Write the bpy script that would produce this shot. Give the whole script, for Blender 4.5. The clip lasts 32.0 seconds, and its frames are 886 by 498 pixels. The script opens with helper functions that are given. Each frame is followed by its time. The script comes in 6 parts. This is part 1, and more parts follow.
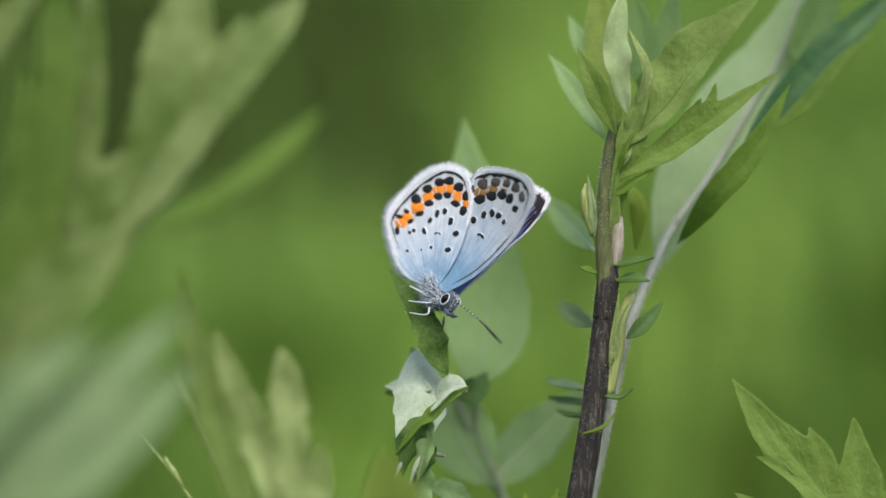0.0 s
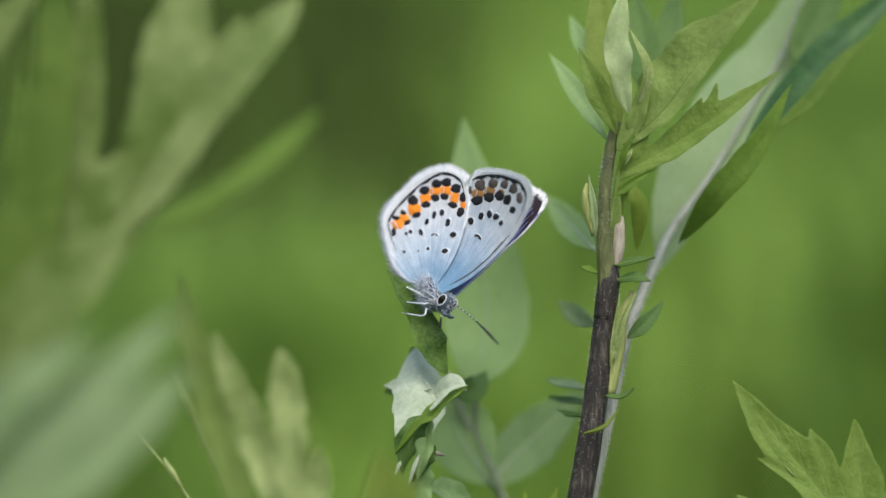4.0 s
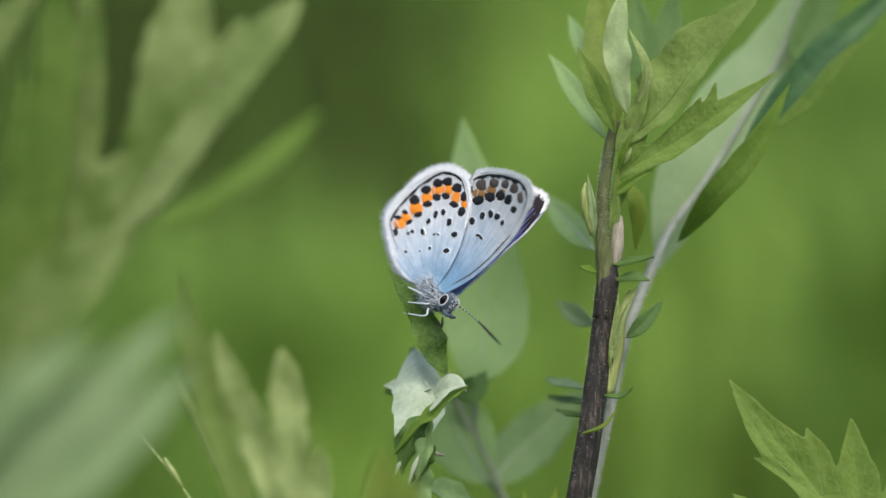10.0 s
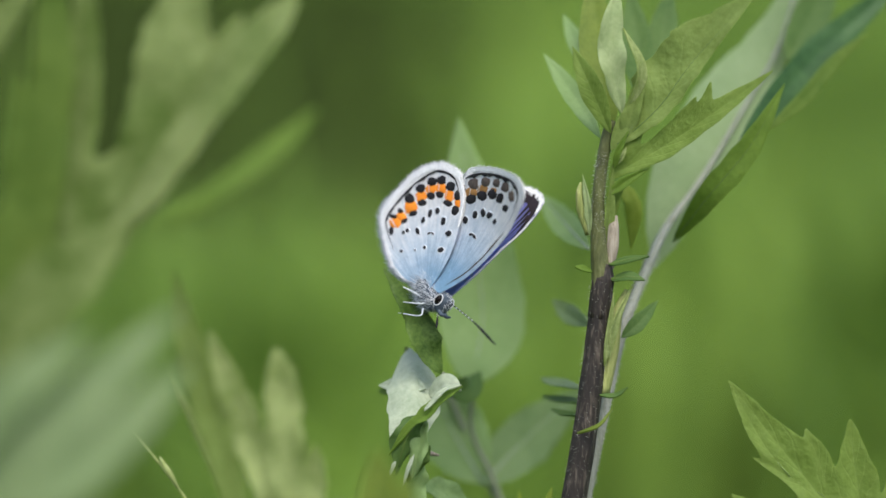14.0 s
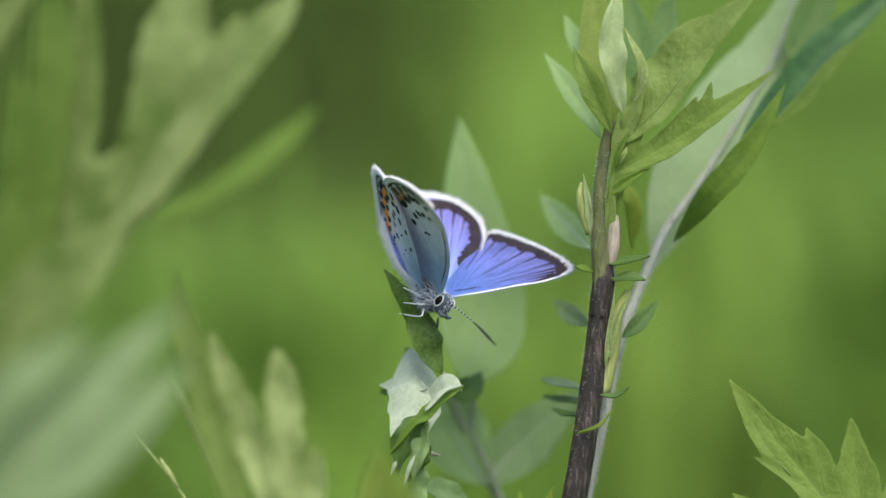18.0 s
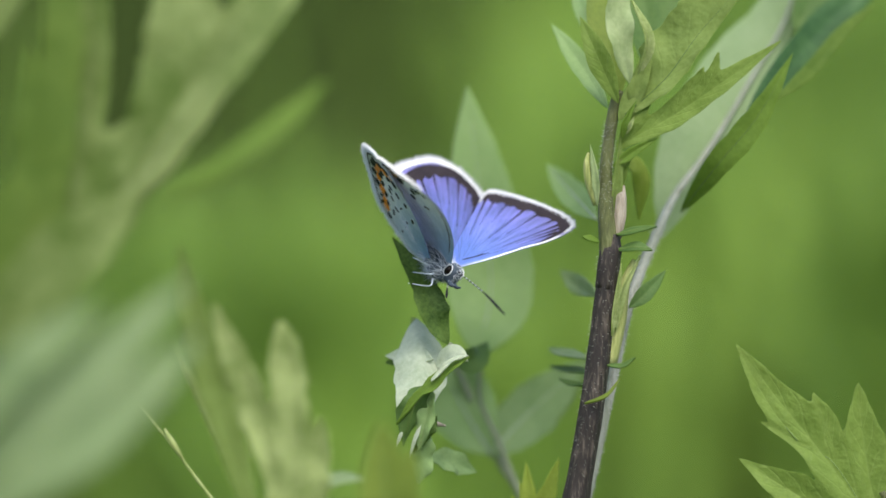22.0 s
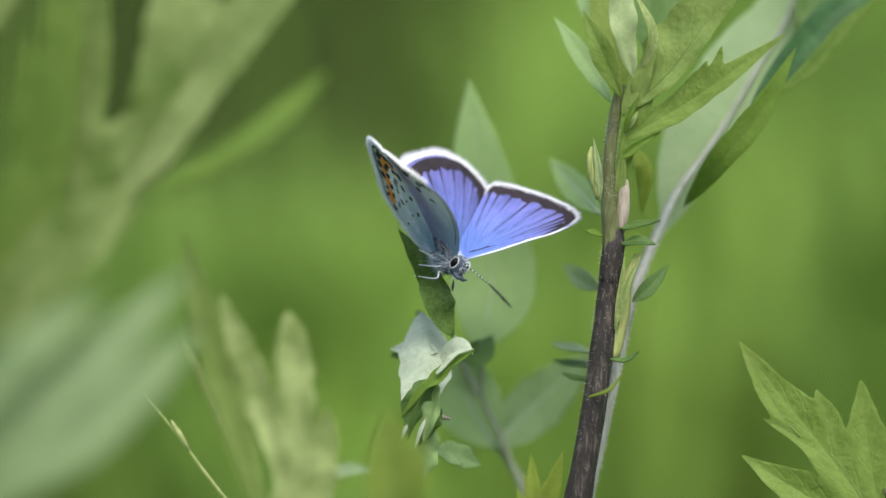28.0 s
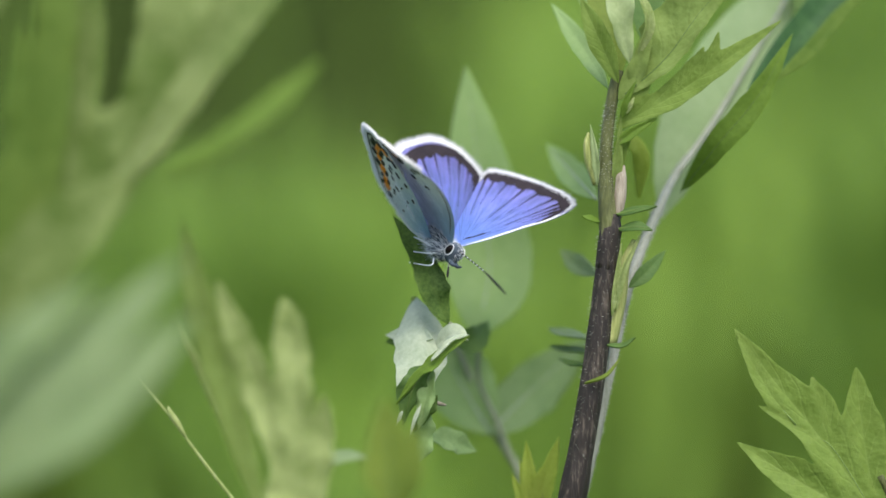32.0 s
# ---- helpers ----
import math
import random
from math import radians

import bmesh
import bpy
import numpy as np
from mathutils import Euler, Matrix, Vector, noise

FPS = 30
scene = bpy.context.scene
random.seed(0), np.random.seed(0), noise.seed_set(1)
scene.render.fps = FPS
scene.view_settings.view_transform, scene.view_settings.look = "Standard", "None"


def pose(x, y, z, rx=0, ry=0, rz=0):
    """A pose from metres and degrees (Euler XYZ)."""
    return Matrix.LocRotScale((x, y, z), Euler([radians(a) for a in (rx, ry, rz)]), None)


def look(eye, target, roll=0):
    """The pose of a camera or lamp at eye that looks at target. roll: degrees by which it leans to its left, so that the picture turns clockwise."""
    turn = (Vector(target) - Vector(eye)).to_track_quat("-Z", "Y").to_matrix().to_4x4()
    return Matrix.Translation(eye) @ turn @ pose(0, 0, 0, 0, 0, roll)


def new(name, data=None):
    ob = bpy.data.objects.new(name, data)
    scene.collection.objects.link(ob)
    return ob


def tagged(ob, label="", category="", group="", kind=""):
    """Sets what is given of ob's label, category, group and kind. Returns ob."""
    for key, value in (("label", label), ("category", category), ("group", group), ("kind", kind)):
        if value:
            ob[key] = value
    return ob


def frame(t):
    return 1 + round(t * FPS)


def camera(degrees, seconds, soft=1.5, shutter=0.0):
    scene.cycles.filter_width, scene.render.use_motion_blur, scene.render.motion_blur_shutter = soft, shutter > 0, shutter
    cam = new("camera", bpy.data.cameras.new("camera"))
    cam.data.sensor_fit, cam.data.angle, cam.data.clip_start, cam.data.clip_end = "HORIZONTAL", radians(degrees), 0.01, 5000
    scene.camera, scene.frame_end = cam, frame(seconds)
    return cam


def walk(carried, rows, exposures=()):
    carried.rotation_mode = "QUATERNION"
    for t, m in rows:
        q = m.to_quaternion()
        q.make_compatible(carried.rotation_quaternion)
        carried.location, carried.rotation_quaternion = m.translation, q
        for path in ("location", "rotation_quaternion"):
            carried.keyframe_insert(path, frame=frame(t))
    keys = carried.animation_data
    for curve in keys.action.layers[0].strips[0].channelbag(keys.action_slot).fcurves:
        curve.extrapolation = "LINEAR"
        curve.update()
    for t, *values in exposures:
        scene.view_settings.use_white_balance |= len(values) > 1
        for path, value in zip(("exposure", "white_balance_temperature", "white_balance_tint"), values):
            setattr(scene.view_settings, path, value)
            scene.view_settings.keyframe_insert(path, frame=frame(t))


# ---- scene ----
# Lengths below are in millimetres and scaled to metres by MM.
MM = 0.001
cam = camera(14, 32.0, 1.6)
cam.data.dof.use_dof = True
cam.data.dof.focus_distance = 0.334
cam.data.dof.aperture_fstop = 11.5
EYE = (0.0, -0.33075, 0.34648)
TILT, TURN = 82.0, 0.0


def aim(turn, tilt):
    return pose(*EYE, TILT + tilt, 0, TURN + turn)


# seconds, turn and tilt of the hand-steadied camera in degrees
CAMERA_ROWS = [
    (0, 0, 0), (0.5, 0.0144, 0), (1, 0.0135, 0), (1.5, 0.0135, 0), (2, 0.0135, 0), (2.5, 0.0413, 0), (3, -0.0135, 0.0135), (3.5, 0.0135, 0.0067),
    (5.5, -0.0413, 0), (6, -0.0547, 0), (6.5, -0.0547, -0.0067), (7, -0.0547, 0), (7.5, -0.0413, -0.0067), (8, -0.0413, 0), (8.5, -0.0269, -0.0135),
    (9, -0.0278, 0.0067), (9.5, -0.0278, -0.0135), (10, -0.0135, -0.0067), (10.5, 0, -0.0067), (11, -0.0413, -0.0135), (11.5, -0.0682, -0.0135),
    (12, -0.0547, -0.0135), (12.5, -0.096, -0.0135), (13, -0.1238, -0.0135), (13.5, -0.096, -0.0135), (14, -0.0682, -0.0135),
    (14.5, -0.0556, -0.0135), (16.5, -0.0547, -0.0135), (17, -0.0556, -0.0135), (17.5, -0.0682, -0.0135), (18, -0.0682, -0.0135),
    (18.5, -0.0682, -0.0135), (19, -0.0682, -0.0135), (19.5, -0.0682, -0.0135), (20, -0.0682, -0.0135), (20.5, -0.0682, -0.0202),
    (21, -0.0413, -0.0893), (21.5, 0.096, -0.3365), (22, 0.0556, -0.4944), (22.5, 0.0278, -0.5088), (23, 0.0413, -0.5904), (23.5, 0.0278, -0.6043),
    (24, 0.0135, -0.6317), (24.5, 0.0547, -0.5909), (25, 0.1238, -0.6389), (25.5, 0.096, -0.6322), (27.5, 0.0682, -0.577), (28, 0.096, -0.5904),
    (28.5, 0.0547, -0.6048), (29, 0.0413, -0.6115), (29.5, 0.0547, -0.6874), (30, 0.0826, -0.7834), (30.5, 0.0413, -0.7699), (31, 0.0413, -0.7699),
    (31.5, 0.0278, -0.8107), (32, 0.0413, -0.8103),
]
walk(cam, [(t, aim(a, b)) for t, a, b in CAMERA_ROWS], [(0, 0.38), (13, 0.4), (17, 0.55), (23, 0.64), (32, 0.66)])

# ---- light: an overcast bright sky over a clearing ----
world = bpy.data.worlds.new("sky")
scene.world = world
world.use_nodes = True
wn = world.node_tree.nodes
sky = wn.new("ShaderNodeTexSky")
sky.sky_type = "NISHITA"
sky.sun_disc = False
sky.sun_elevation = radians(58)
sky.sun_rotation = radians(165)
sky.air_density = 1.2
sky.dust_density = 2.5
world.node_tree.links.new(sky.outputs[0], wn["Background"].inputs[0])
wn["Background"].inputs[1].default_value = 0.15
lamp = bpy.data.lights.new("sun", "SUN")
lamp.energy = 2.1
lamp.angle = radians(40)
lamp.color = (1.0, 0.96, 0.88)
sun = new("sun", lamp)
sun.matrix_basis = look((0.25 * 3, -0.95 * 3, 1.6 * 3), (0, 0, 0.0))


# ---- materials ----
def nodes_of(name):
    m = bpy.data.materials.new(name)
    m.use_nodes = True
    nt = m.node_tree
    return m, nt, nt.nodes["Principled BSDF"]


def ramp(nt, stops):
    r = nt.nodes.new("ShaderNodeValToRGB")
    while len(r.color_ramp.elements) < len(stops):
        r.color_ramp.elements.new(0.5)
    for e, (at, col) in zip(r.color_ramp.elements, stops):
        e.position, e.color = at, (*col, 1)
    return r


def noise_node(nt, scale, detail=3, rough=0.6, vector=None):
    n = nt.nodes.new("ShaderNodeTexNoise")
    n.inputs["Scale"].default_value = scale
    n.inputs["Detail"].default_value = detail
    n.inputs["Roughness"].default_value = rough
    if vector is None:
        vector = nt.nodes.new("ShaderNodeTexCoord").outputs["Object"]
    nt.links.new(vector, n.inputs["Vector"])
    return n


def math_node(nt, op, a, b=None):
    n = nt.nodes.new("ShaderNodeMath")
    n.operation = op
    for i, v in enumerate((a, b)):
        if v is None:
            continue
        if isinstance(v, (int, float)):
            n.inputs[i].default_value = v
        else:
            nt.links.new(v, n.inputs[i])
    return n.outputs[0]


def mix_node(nt, blend, fac, a, b):
    n = nt.nodes.new("ShaderNodeMix")
    n.data_type, n.blend_type = "RGBA", blend
    if isinstance(fac, (int, float)):
        n.inputs[0].default_value = fac
    else:
        nt.links.new(fac, n.inputs[0])
    for i, v in ((6, a), (7, b)):
        if isinstance(v, tuple):
            n.inputs[i].default_value = (*v, 1)
        else:
            nt.links.new(v, n.inputs[i])
    return n.outputs[2]


def bump_node(nt, height, strength, distance):
    b = nt.nodes.new("ShaderNodeBump")
    b.inputs["Strength"].default_value = strength
    b.inputs["Distance"].default_value = distance
    nt.links.new(height, b.inputs["Height"])
    return b.outputs[0]


def leaf_material(name, dark, light, vein, rough=0.5, through_light=0.35, vein_count=8, vein_amount=0.08, patch=260, spread=0.22, relief=0.00028, tip_pale=0.0):
    """A leaf: mottled lamina, pinnate side veins along the lamina's own coordinates, soft relief, light passing through."""
    m, nt, bsdf = nodes_of(name)
    co = nt.nodes.new("ShaderNodeTexCoord")
    big = noise_node(nt, patch, 3, 0.55, co.outputs["Object"])
    fine = noise_node(nt, patch * 9, 2, 0.6, co.outputs["Object"])
    col = ramp(nt, [(0.5 - spread, dark), (0.5 + spread, light)])
    f = math_node(nt, "ADD", math_node(nt, "MULTIPLY", big.outputs[0], 0.65), math_node(nt, "MULTIPLY", fine.outputs[0], 0.35))
    uv = nt.nodes.new("ShaderNodeUVMap")
    sep = nt.nodes.new("ShaderNodeSeparateXYZ")
    nt.links.new(uv.outputs[0], sep.inputs[0])
    if tip_pale:
        f = math_node(nt, "ADD", f, math_node(nt, "MULTIPLY", math_node(nt, "SUBTRACT", sep.outputs[1], 0.55), tip_pale))
    nt.links.new(f, col.inputs[0])
    side = math_node(nt, "ABSOLUTE", math_node(nt, "SUBTRACT", sep.outputs[0], 0.5))
    lane = math_node(nt, "SUBTRACT", math_node(nt, "MULTIPLY", sep.outputs[1], vein_count), math_node(nt, "MULTIPLY", side, 3.2))
    wob = math_node(nt, "MULTIPLY", math_node(nt, "SUBTRACT", big.outputs[0], 0.5), 0.9)
    saw = math_node(nt, "ABSOLUTE", math_node(nt, "SUBTRACT", math_node(nt, "FRACT", math_node(nt, "ADD", lane, wob)), 0.5))
    line = math_node(nt, "SMOOTH_MIN", math_node(nt, "MULTIPLY", saw, 9.0), 1.0)
    mid = math_node(nt, "SMOOTH_MIN", math_node(nt, "MULTIPLY", side, 22.0), 1.0)
    both = math_node(nt, "MINIMUM", line, mid)
    keep = math_node(nt, "MULTIPLY", math_node(nt, "SUBTRACT", 1.0, both), vein_amount)
    tint = mix_node(nt, "MIX", keep, col.outputs[0], vein)
    nt.links.new(tint, bsdf.inputs["Base Color"])
    bsdf.inputs["Roughness"].default_value = rough
    bsdf.inputs["Specular IOR Level"].default_value = 0.2
    blister = noise_node(nt, patch * 3.2, 2, 0.5, co.outputs["Object"])
    h = math_node(nt, "ADD", math_node(nt, "MULTIPLY", both, 0.12), math_node(nt, "ADD", math_node(nt, "MULTIPLY", fine.outputs[0], 0.3), math_node(nt, "MULTIPLY", blister.outputs[0], 0.9)))
    normal = bump_node(nt, h, 0.5, relief)
    nt.links.new(normal, bsdf.inputs["Normal"])
    tr = nt.nodes.new("ShaderNodeBsdfTranslucent")
    warm = mix_node(nt, "MULTIPLY", 1.0, tint, (1.5, 1.45, 0.55))
    nt.links.new(warm, tr.inputs[0])
    mx = nt.nodes.new("ShaderNodeMixShader")
    mx.inputs[0].default_value = through_light
    nt.links.new(bsdf.outputs[0], mx.inputs[1])
    nt.links.new(tr.outputs[0], mx.inputs[2])
    nt.links.new(mx.outputs[0], nt.nodes["Material Output"].inputs[0])
    return m


def plain_material(name, dark, light, scale, rough=0.6, relief=0.0002, fine=6, island=False, gloss=None):
    m, nt, bsdf = nodes_of(name)
    big = noise_node(nt, scale, 4)
    small = noise_node(nt, scale * fine, 3)
    f = math_node(nt, "ADD", math_node(nt, "MULTIPLY", big.outputs[0], 0.6), math_node(nt, "MULTIPLY", small.outputs[0], 0.4))
    if island:
        g = nt.nodes.new("ShaderNodeNewGeometry")
        f = math_node(nt, "ADD", math_node(nt, "MULTIPLY", f, 0.6), math_node(nt, "MULTIPLY", g.outputs["Random Per Island"], 0.4))
    col = ramp(nt, [(0.3, dark), (0.7, light)])
    nt.links.new(f, col.inputs[0])
    nt.links.new(col.outputs[0], bsdf.inputs["Base Color"])
    bsdf.inputs["Roughness"].default_value = rough
    bsdf.inputs["Specular IOR Level"].default_value = gloss if gloss is not None else (0.2 if rough > 0.5 else 0.5)
    if relief:
        nt.links.new(bump_node(nt, small.outputs[0], 0.6, relief), bsdf.inputs["Normal"])
    return m


def bark_material(name, dark, mid, pale):
    """A ribbed herb stem: lengthwise streaks and pale flecks."""
    m, nt, bsdf = nodes_of(name)
    co = nt.nodes.new("ShaderNodeTexCoord")
    mp = nt.nodes.new("ShaderNodeMapping")
    mp.inputs["Scale"].default_value = (1, 1, 0.1)
    nt.links.new(co.outputs["Object"], mp.inputs[0])
    s = noise_node(nt, 3400, 4, 0.7, mp.outputs[0])
    b = noise_node(nt, 220, 3, 0.6, co.outputs["Object"])
    f = math_node(nt, "ADD", math_node(nt, "MULTIPLY", s.outputs[0], 0.75), math_node(nt, "MULTIPLY", b.outputs[0], 0.3))
    col = ramp(nt, [(0.36, dark), (0.55, mid), (0.75, pale)])
    nt.links.new(f, col.inputs[0])
    nt.links.new(col.outputs[0], bsdf.inputs["Base Color"])
    bsdf.inputs["Roughness"].default_value = 0.62
    nt.links.new(bump_node(nt, s.outputs[0], 0.8, 0.0003), bsdf.inputs["Normal"])
    return m


M = dict(
    fresh=leaf_material("fresh_leaf", (0.145, 0.23, 0.035), (0.28, 0.39, 0.095), (0.36, 0.46, 0.16), 0.5, 0.4, vein_amount=0.14, spread=0.3, relief=0.0006),
    mid=leaf_material("green_leaf", (0.11, 0.2, 0.025), (0.21, 0.33, 0.055), (0.25, 0.36, 0.09), 0.5, 0.4),
    deep=leaf_material("deep_green_leaf", (0.03, 0.075, 0.01), (0.16, 0.26, 0.06), (0.16, 0.25, 0.07), 0.5, 0.35, patch=330, spread=0.15),
    pale=leaf_material("pale_leaf_underside", (0.22, 0.35, 0.13), (0.34, 0.47, 0.21), (0.4, 0.5, 0.27), 0.7, 0.35),
    silver=leaf_material("silvery_leaf_underside", (0.3, 0.38, 0.26), (0.58, 0.64, 0.5), (0.6, 0.65, 0.53), 0.7, 0.2),
    blue=leaf_material("blue_green_leaf", (0.16, 0.25, 0.11), (0.29, 0.38, 0.2), (0.31, 0.4, 0.24), 0.5, 0.3),
    haze=leaf_material("dull_blue_green_leaf", (0.17, 0.26, 0.11), (0.31, 0.4, 0.2), (0.31, 0.4, 0.21), 0.55, 0.35),
    yellow=leaf_material("yellow_green_leaf", (0.24, 0.32, 0.095), (0.51, 0.585, 0.28), (0.48, 0.55, 0.26), 0.5, 0.4, patch=330, spread=0.14),
    # mottled green; a whitish sheen and highlights are put into its light tone
    soft=leaf_material("mottled_sheen_leaf", (0.075, 0.145, 0.012), (0.28, 0.35, 0.13), (0.22, 0.29, 0.09), 0.6, 0.4, patch=170, spread=0.16, tip_pale=0.22),
    hoary=leaf_material("hoary_pale_leaf", (0.13, 0.205, 0.045), (0.33, 0.4, 0.165), (0.27, 0.34, 0.13), 0.65, 0.4, patch=200, spread=0.16),
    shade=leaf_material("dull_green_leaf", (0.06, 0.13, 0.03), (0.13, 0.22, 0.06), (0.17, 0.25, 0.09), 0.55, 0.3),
    lime=leaf_material("yellowish_young_leaf", (0.2, 0.29, 0.03), (0.36, 0.44, 0.09), (0.38, 0.45, 0.12), 0.5, 0.4),
    olive=leaf_material("olive_leaf", (0.13, 0.2, 0.028), (0.25, 0.33, 0.06), (0.27, 0.35, 0.09), 0.5, 0.4),
    downy=leaf_material("pale_downy_young_leaf", (0.27, 0.37, 0.15), (0.5, 0.58, 0.33), (0.5, 0.56, 0.35), 0.7, 0.3),
    teal=leaf_material("blue_tinged_green_leaf", (0.015, 0.06, 0.018), (0.09, 0.19, 0.065), (0.11, 0.21, 0.08), 0.45, 0.3, patch=150),
    dusky=leaf_material("mid_green_soft_leaf", (0.07, 0.14, 0.015), (0.19, 0.28, 0.055), (0.19, 0.28, 0.07), 0.6, 0.4, patch=110),
    moss=leaf_material("grey_green_leaf", (0.15, 0.25, 0.09), (0.27, 0.38, 0.17), (0.3, 0.4, 0.2), 0.55, 0.3),
    sage=leaf_material("wrinkled_pale_green_leaf", (0.16, 0.235, 0.045), (0.35, 0.46, 0.15), (0.36, 0.45, 0.17), 0.6, 0.4, patch=230, spread=0.24, relief=0.0004),
    sagepale=leaf_material("grey_green_downy_leaf", (0.24, 0.35, 0.17), (0.36, 0.46, 0.27), (0.4, 0.48, 0.32), 0.75, 0.35),
    rib=plain_material("leaf_rib", (0.075, 0.14, 0.02), (0.14, 0.22, 0.04), 300, 0.5),
    rib_soft=plain_material("green_leaf_rib", (0.15, 0.23, 0.045), (0.21, 0.31, 0.07), 300, 0.5),
    rib_pale=plain_material("pale_leaf_rib", (0.28, 0.36, 0.22), (0.42, 0.48, 0.34), 300, 0.6),
    stem_dark=bark_material("dark_ribbed_stem", (0.008, 0.006, 0.005), (0.022, 0.016, 0.012), (0.17, 0.14, 0.11)),
    stem_green=bark_material("olive_stem", (0.045, 0.055, 0.014), (0.105, 0.12, 0.034), (0.2, 0.22, 0.09)),
    stem_pale=bark_material("pale_downy_stem", (0.22, 0.25, 0.17), (0.33, 0.35, 0.29), (0.47, 0.48, 0.43)),
    stem_purple=bark_material("purplish_stem", (0.2, 0.24, 0.14), (0.28, 0.31, 0.2), (0.37, 0.39, 0.29)),
    bud=bark_material("dry_bud", (0.22, 0.19, 0.14), (0.36, 0.31, 0.24), (0.5, 0.45, 0.37)),
    bud_green=bark_material("yellow_green_bud", (0.2, 0.25, 0.06), (0.34, 0.38, 0.12), (0.48, 0.5, 0.2)),
    straw=bark_material("pale_grass_stalk", (0.3, 0.38, 0.1), (0.45, 0.52, 0.18), (0.62, 0.66, 0.35)),
    down=plain_material("pale_down", (0.4, 0.42, 0.36), (0.6, 0.62, 0.55), 900, 0.8, 0),
    soil=plain_material("mossy_dark_soil", (0.017, 0.029, 0.007), (0.041, 0.06, 0.015), 9, 1.0, 0.004, gloss=0.0),
    grass=plain_material("meadow_grass", (0.097, 0.187, 0.024), (0.197, 0.322, 0.05), 2.2, 0.55, 0, island=True),
    herb=plain_material("meadow_herb", (0.165, 0.285, 0.035), (0.265, 0.4, 0.068), 3.0, 0.55, 0, island=True),
)

# the butterfly's scales, hair and eyes
def dusted_material(name, root, mid, rim, near, far, rays=0.35, metal=0.0, rough=0.7, thin_light=0.3):
    """Wing scales whose colour runs from the dusted root to the rim (metres from the root), in fine rays and grain."""
    m, nt, bsdf = nodes_of(name)
    co = nt.nodes.new("ShaderNodeTexCoord")
    ln = nt.nodes.new("ShaderNodeVectorMath")
    ln.operation = "LENGTH"
    nt.links.new(co.outputs["Object"], ln.inputs[0])
    n = noise_node(nt, 700, 3, 0.6, co.outputs["Object"])
    g = noise_node(nt, 6000, 2, 0.7, co.outputs["Object"])
    sep = nt.nodes.new("ShaderNodeSeparateXYZ")
    nt.links.new(co.outputs["Object"], sep.inputs[0])
    fan = nt.nodes.new("ShaderNodeCombineXYZ")
    nt.links.new(math_node(nt, "MULTIPLY", math_node(nt, "ARCTAN2", sep.outputs[0], sep.outputs[2]), 22.0), fan.inputs[0])
    nt.links.new(math_node(nt, "MULTIPLY", ln.outputs["Value"], 260.0), fan.inputs[1])
    ray = noise_node(nt, 1.0, 3, 0.65, fan.outputs[0])
    d = math_node(nt, "ADD", ln.outputs["Value"], math_node(nt, "MULTIPLY", math_node(nt, "SUBTRACT", n.outputs[0], 0.5), 0.004))
    d = math_node(nt, "ADD", d, math_node(nt, "MULTIPLY", math_node(nt, "SUBTRACT", ray.outputs[0], 0.5), 0.008))
    d = math_node(nt, "DIVIDE", math_node(nt, "SUBTRACT", d, near), far - near)
    col = ramp(nt, [(0.0, root), (0.55, mid), (1.0, rim)])
    nt.links.new(d, col.inputs[0])
    grain = math_node(nt, "ADD", math_node(nt, "ADD", math_node(nt, "MULTIPLY", g.outputs[0], 0.6), math_node(nt, "MULTIPLY", n.outputs[0], 0.5)), 0.45)
    grain = math_node(nt, "ADD", grain, math_node(nt, "MULTIPLY", math_node(nt, "SUBTRACT", ray.outputs[0], 0.5), rays * 2.5))
    gc = nt.nodes.new("ShaderNodeCombineColor")
    for i in range(3):
        nt.links.new(grain, gc.inputs[i])
    nt.links.new(mix_node(nt, "MULTIPLY", 1.0, col.outputs[0], gc.outputs[0]), bsdf.inputs["Base Color"])
    bsdf.inputs["Roughness"].default_value = rough
    bsdf.inputs["Metallic"].default_value = metal
    bsdf.inputs["Specular IOR Level"].default_value = 0.15
    nt.links.new(bump_node(nt, g.outputs[0], 0.5, 0.00004), bsdf.inputs["Normal"])
    # the membrane lets some daylight through
    tr = nt.nodes.new("ShaderNodeBsdfTranslucent")
    tr.inputs[0].default_value = (0.8, 0.82, 0.76, 1)
    mx = nt.nodes.new("ShaderNodeMixShader")
    mx.inputs[0].default_value = thin_light
    nt.links.new(bsdf.outputs[0], mx.inputs[1])
    nt.links.new(tr.outputs[0], mx.inputs[2])
    nt.links.new(mx.outputs[0], nt.nodes["Material Output"].inputs[0])
    return m


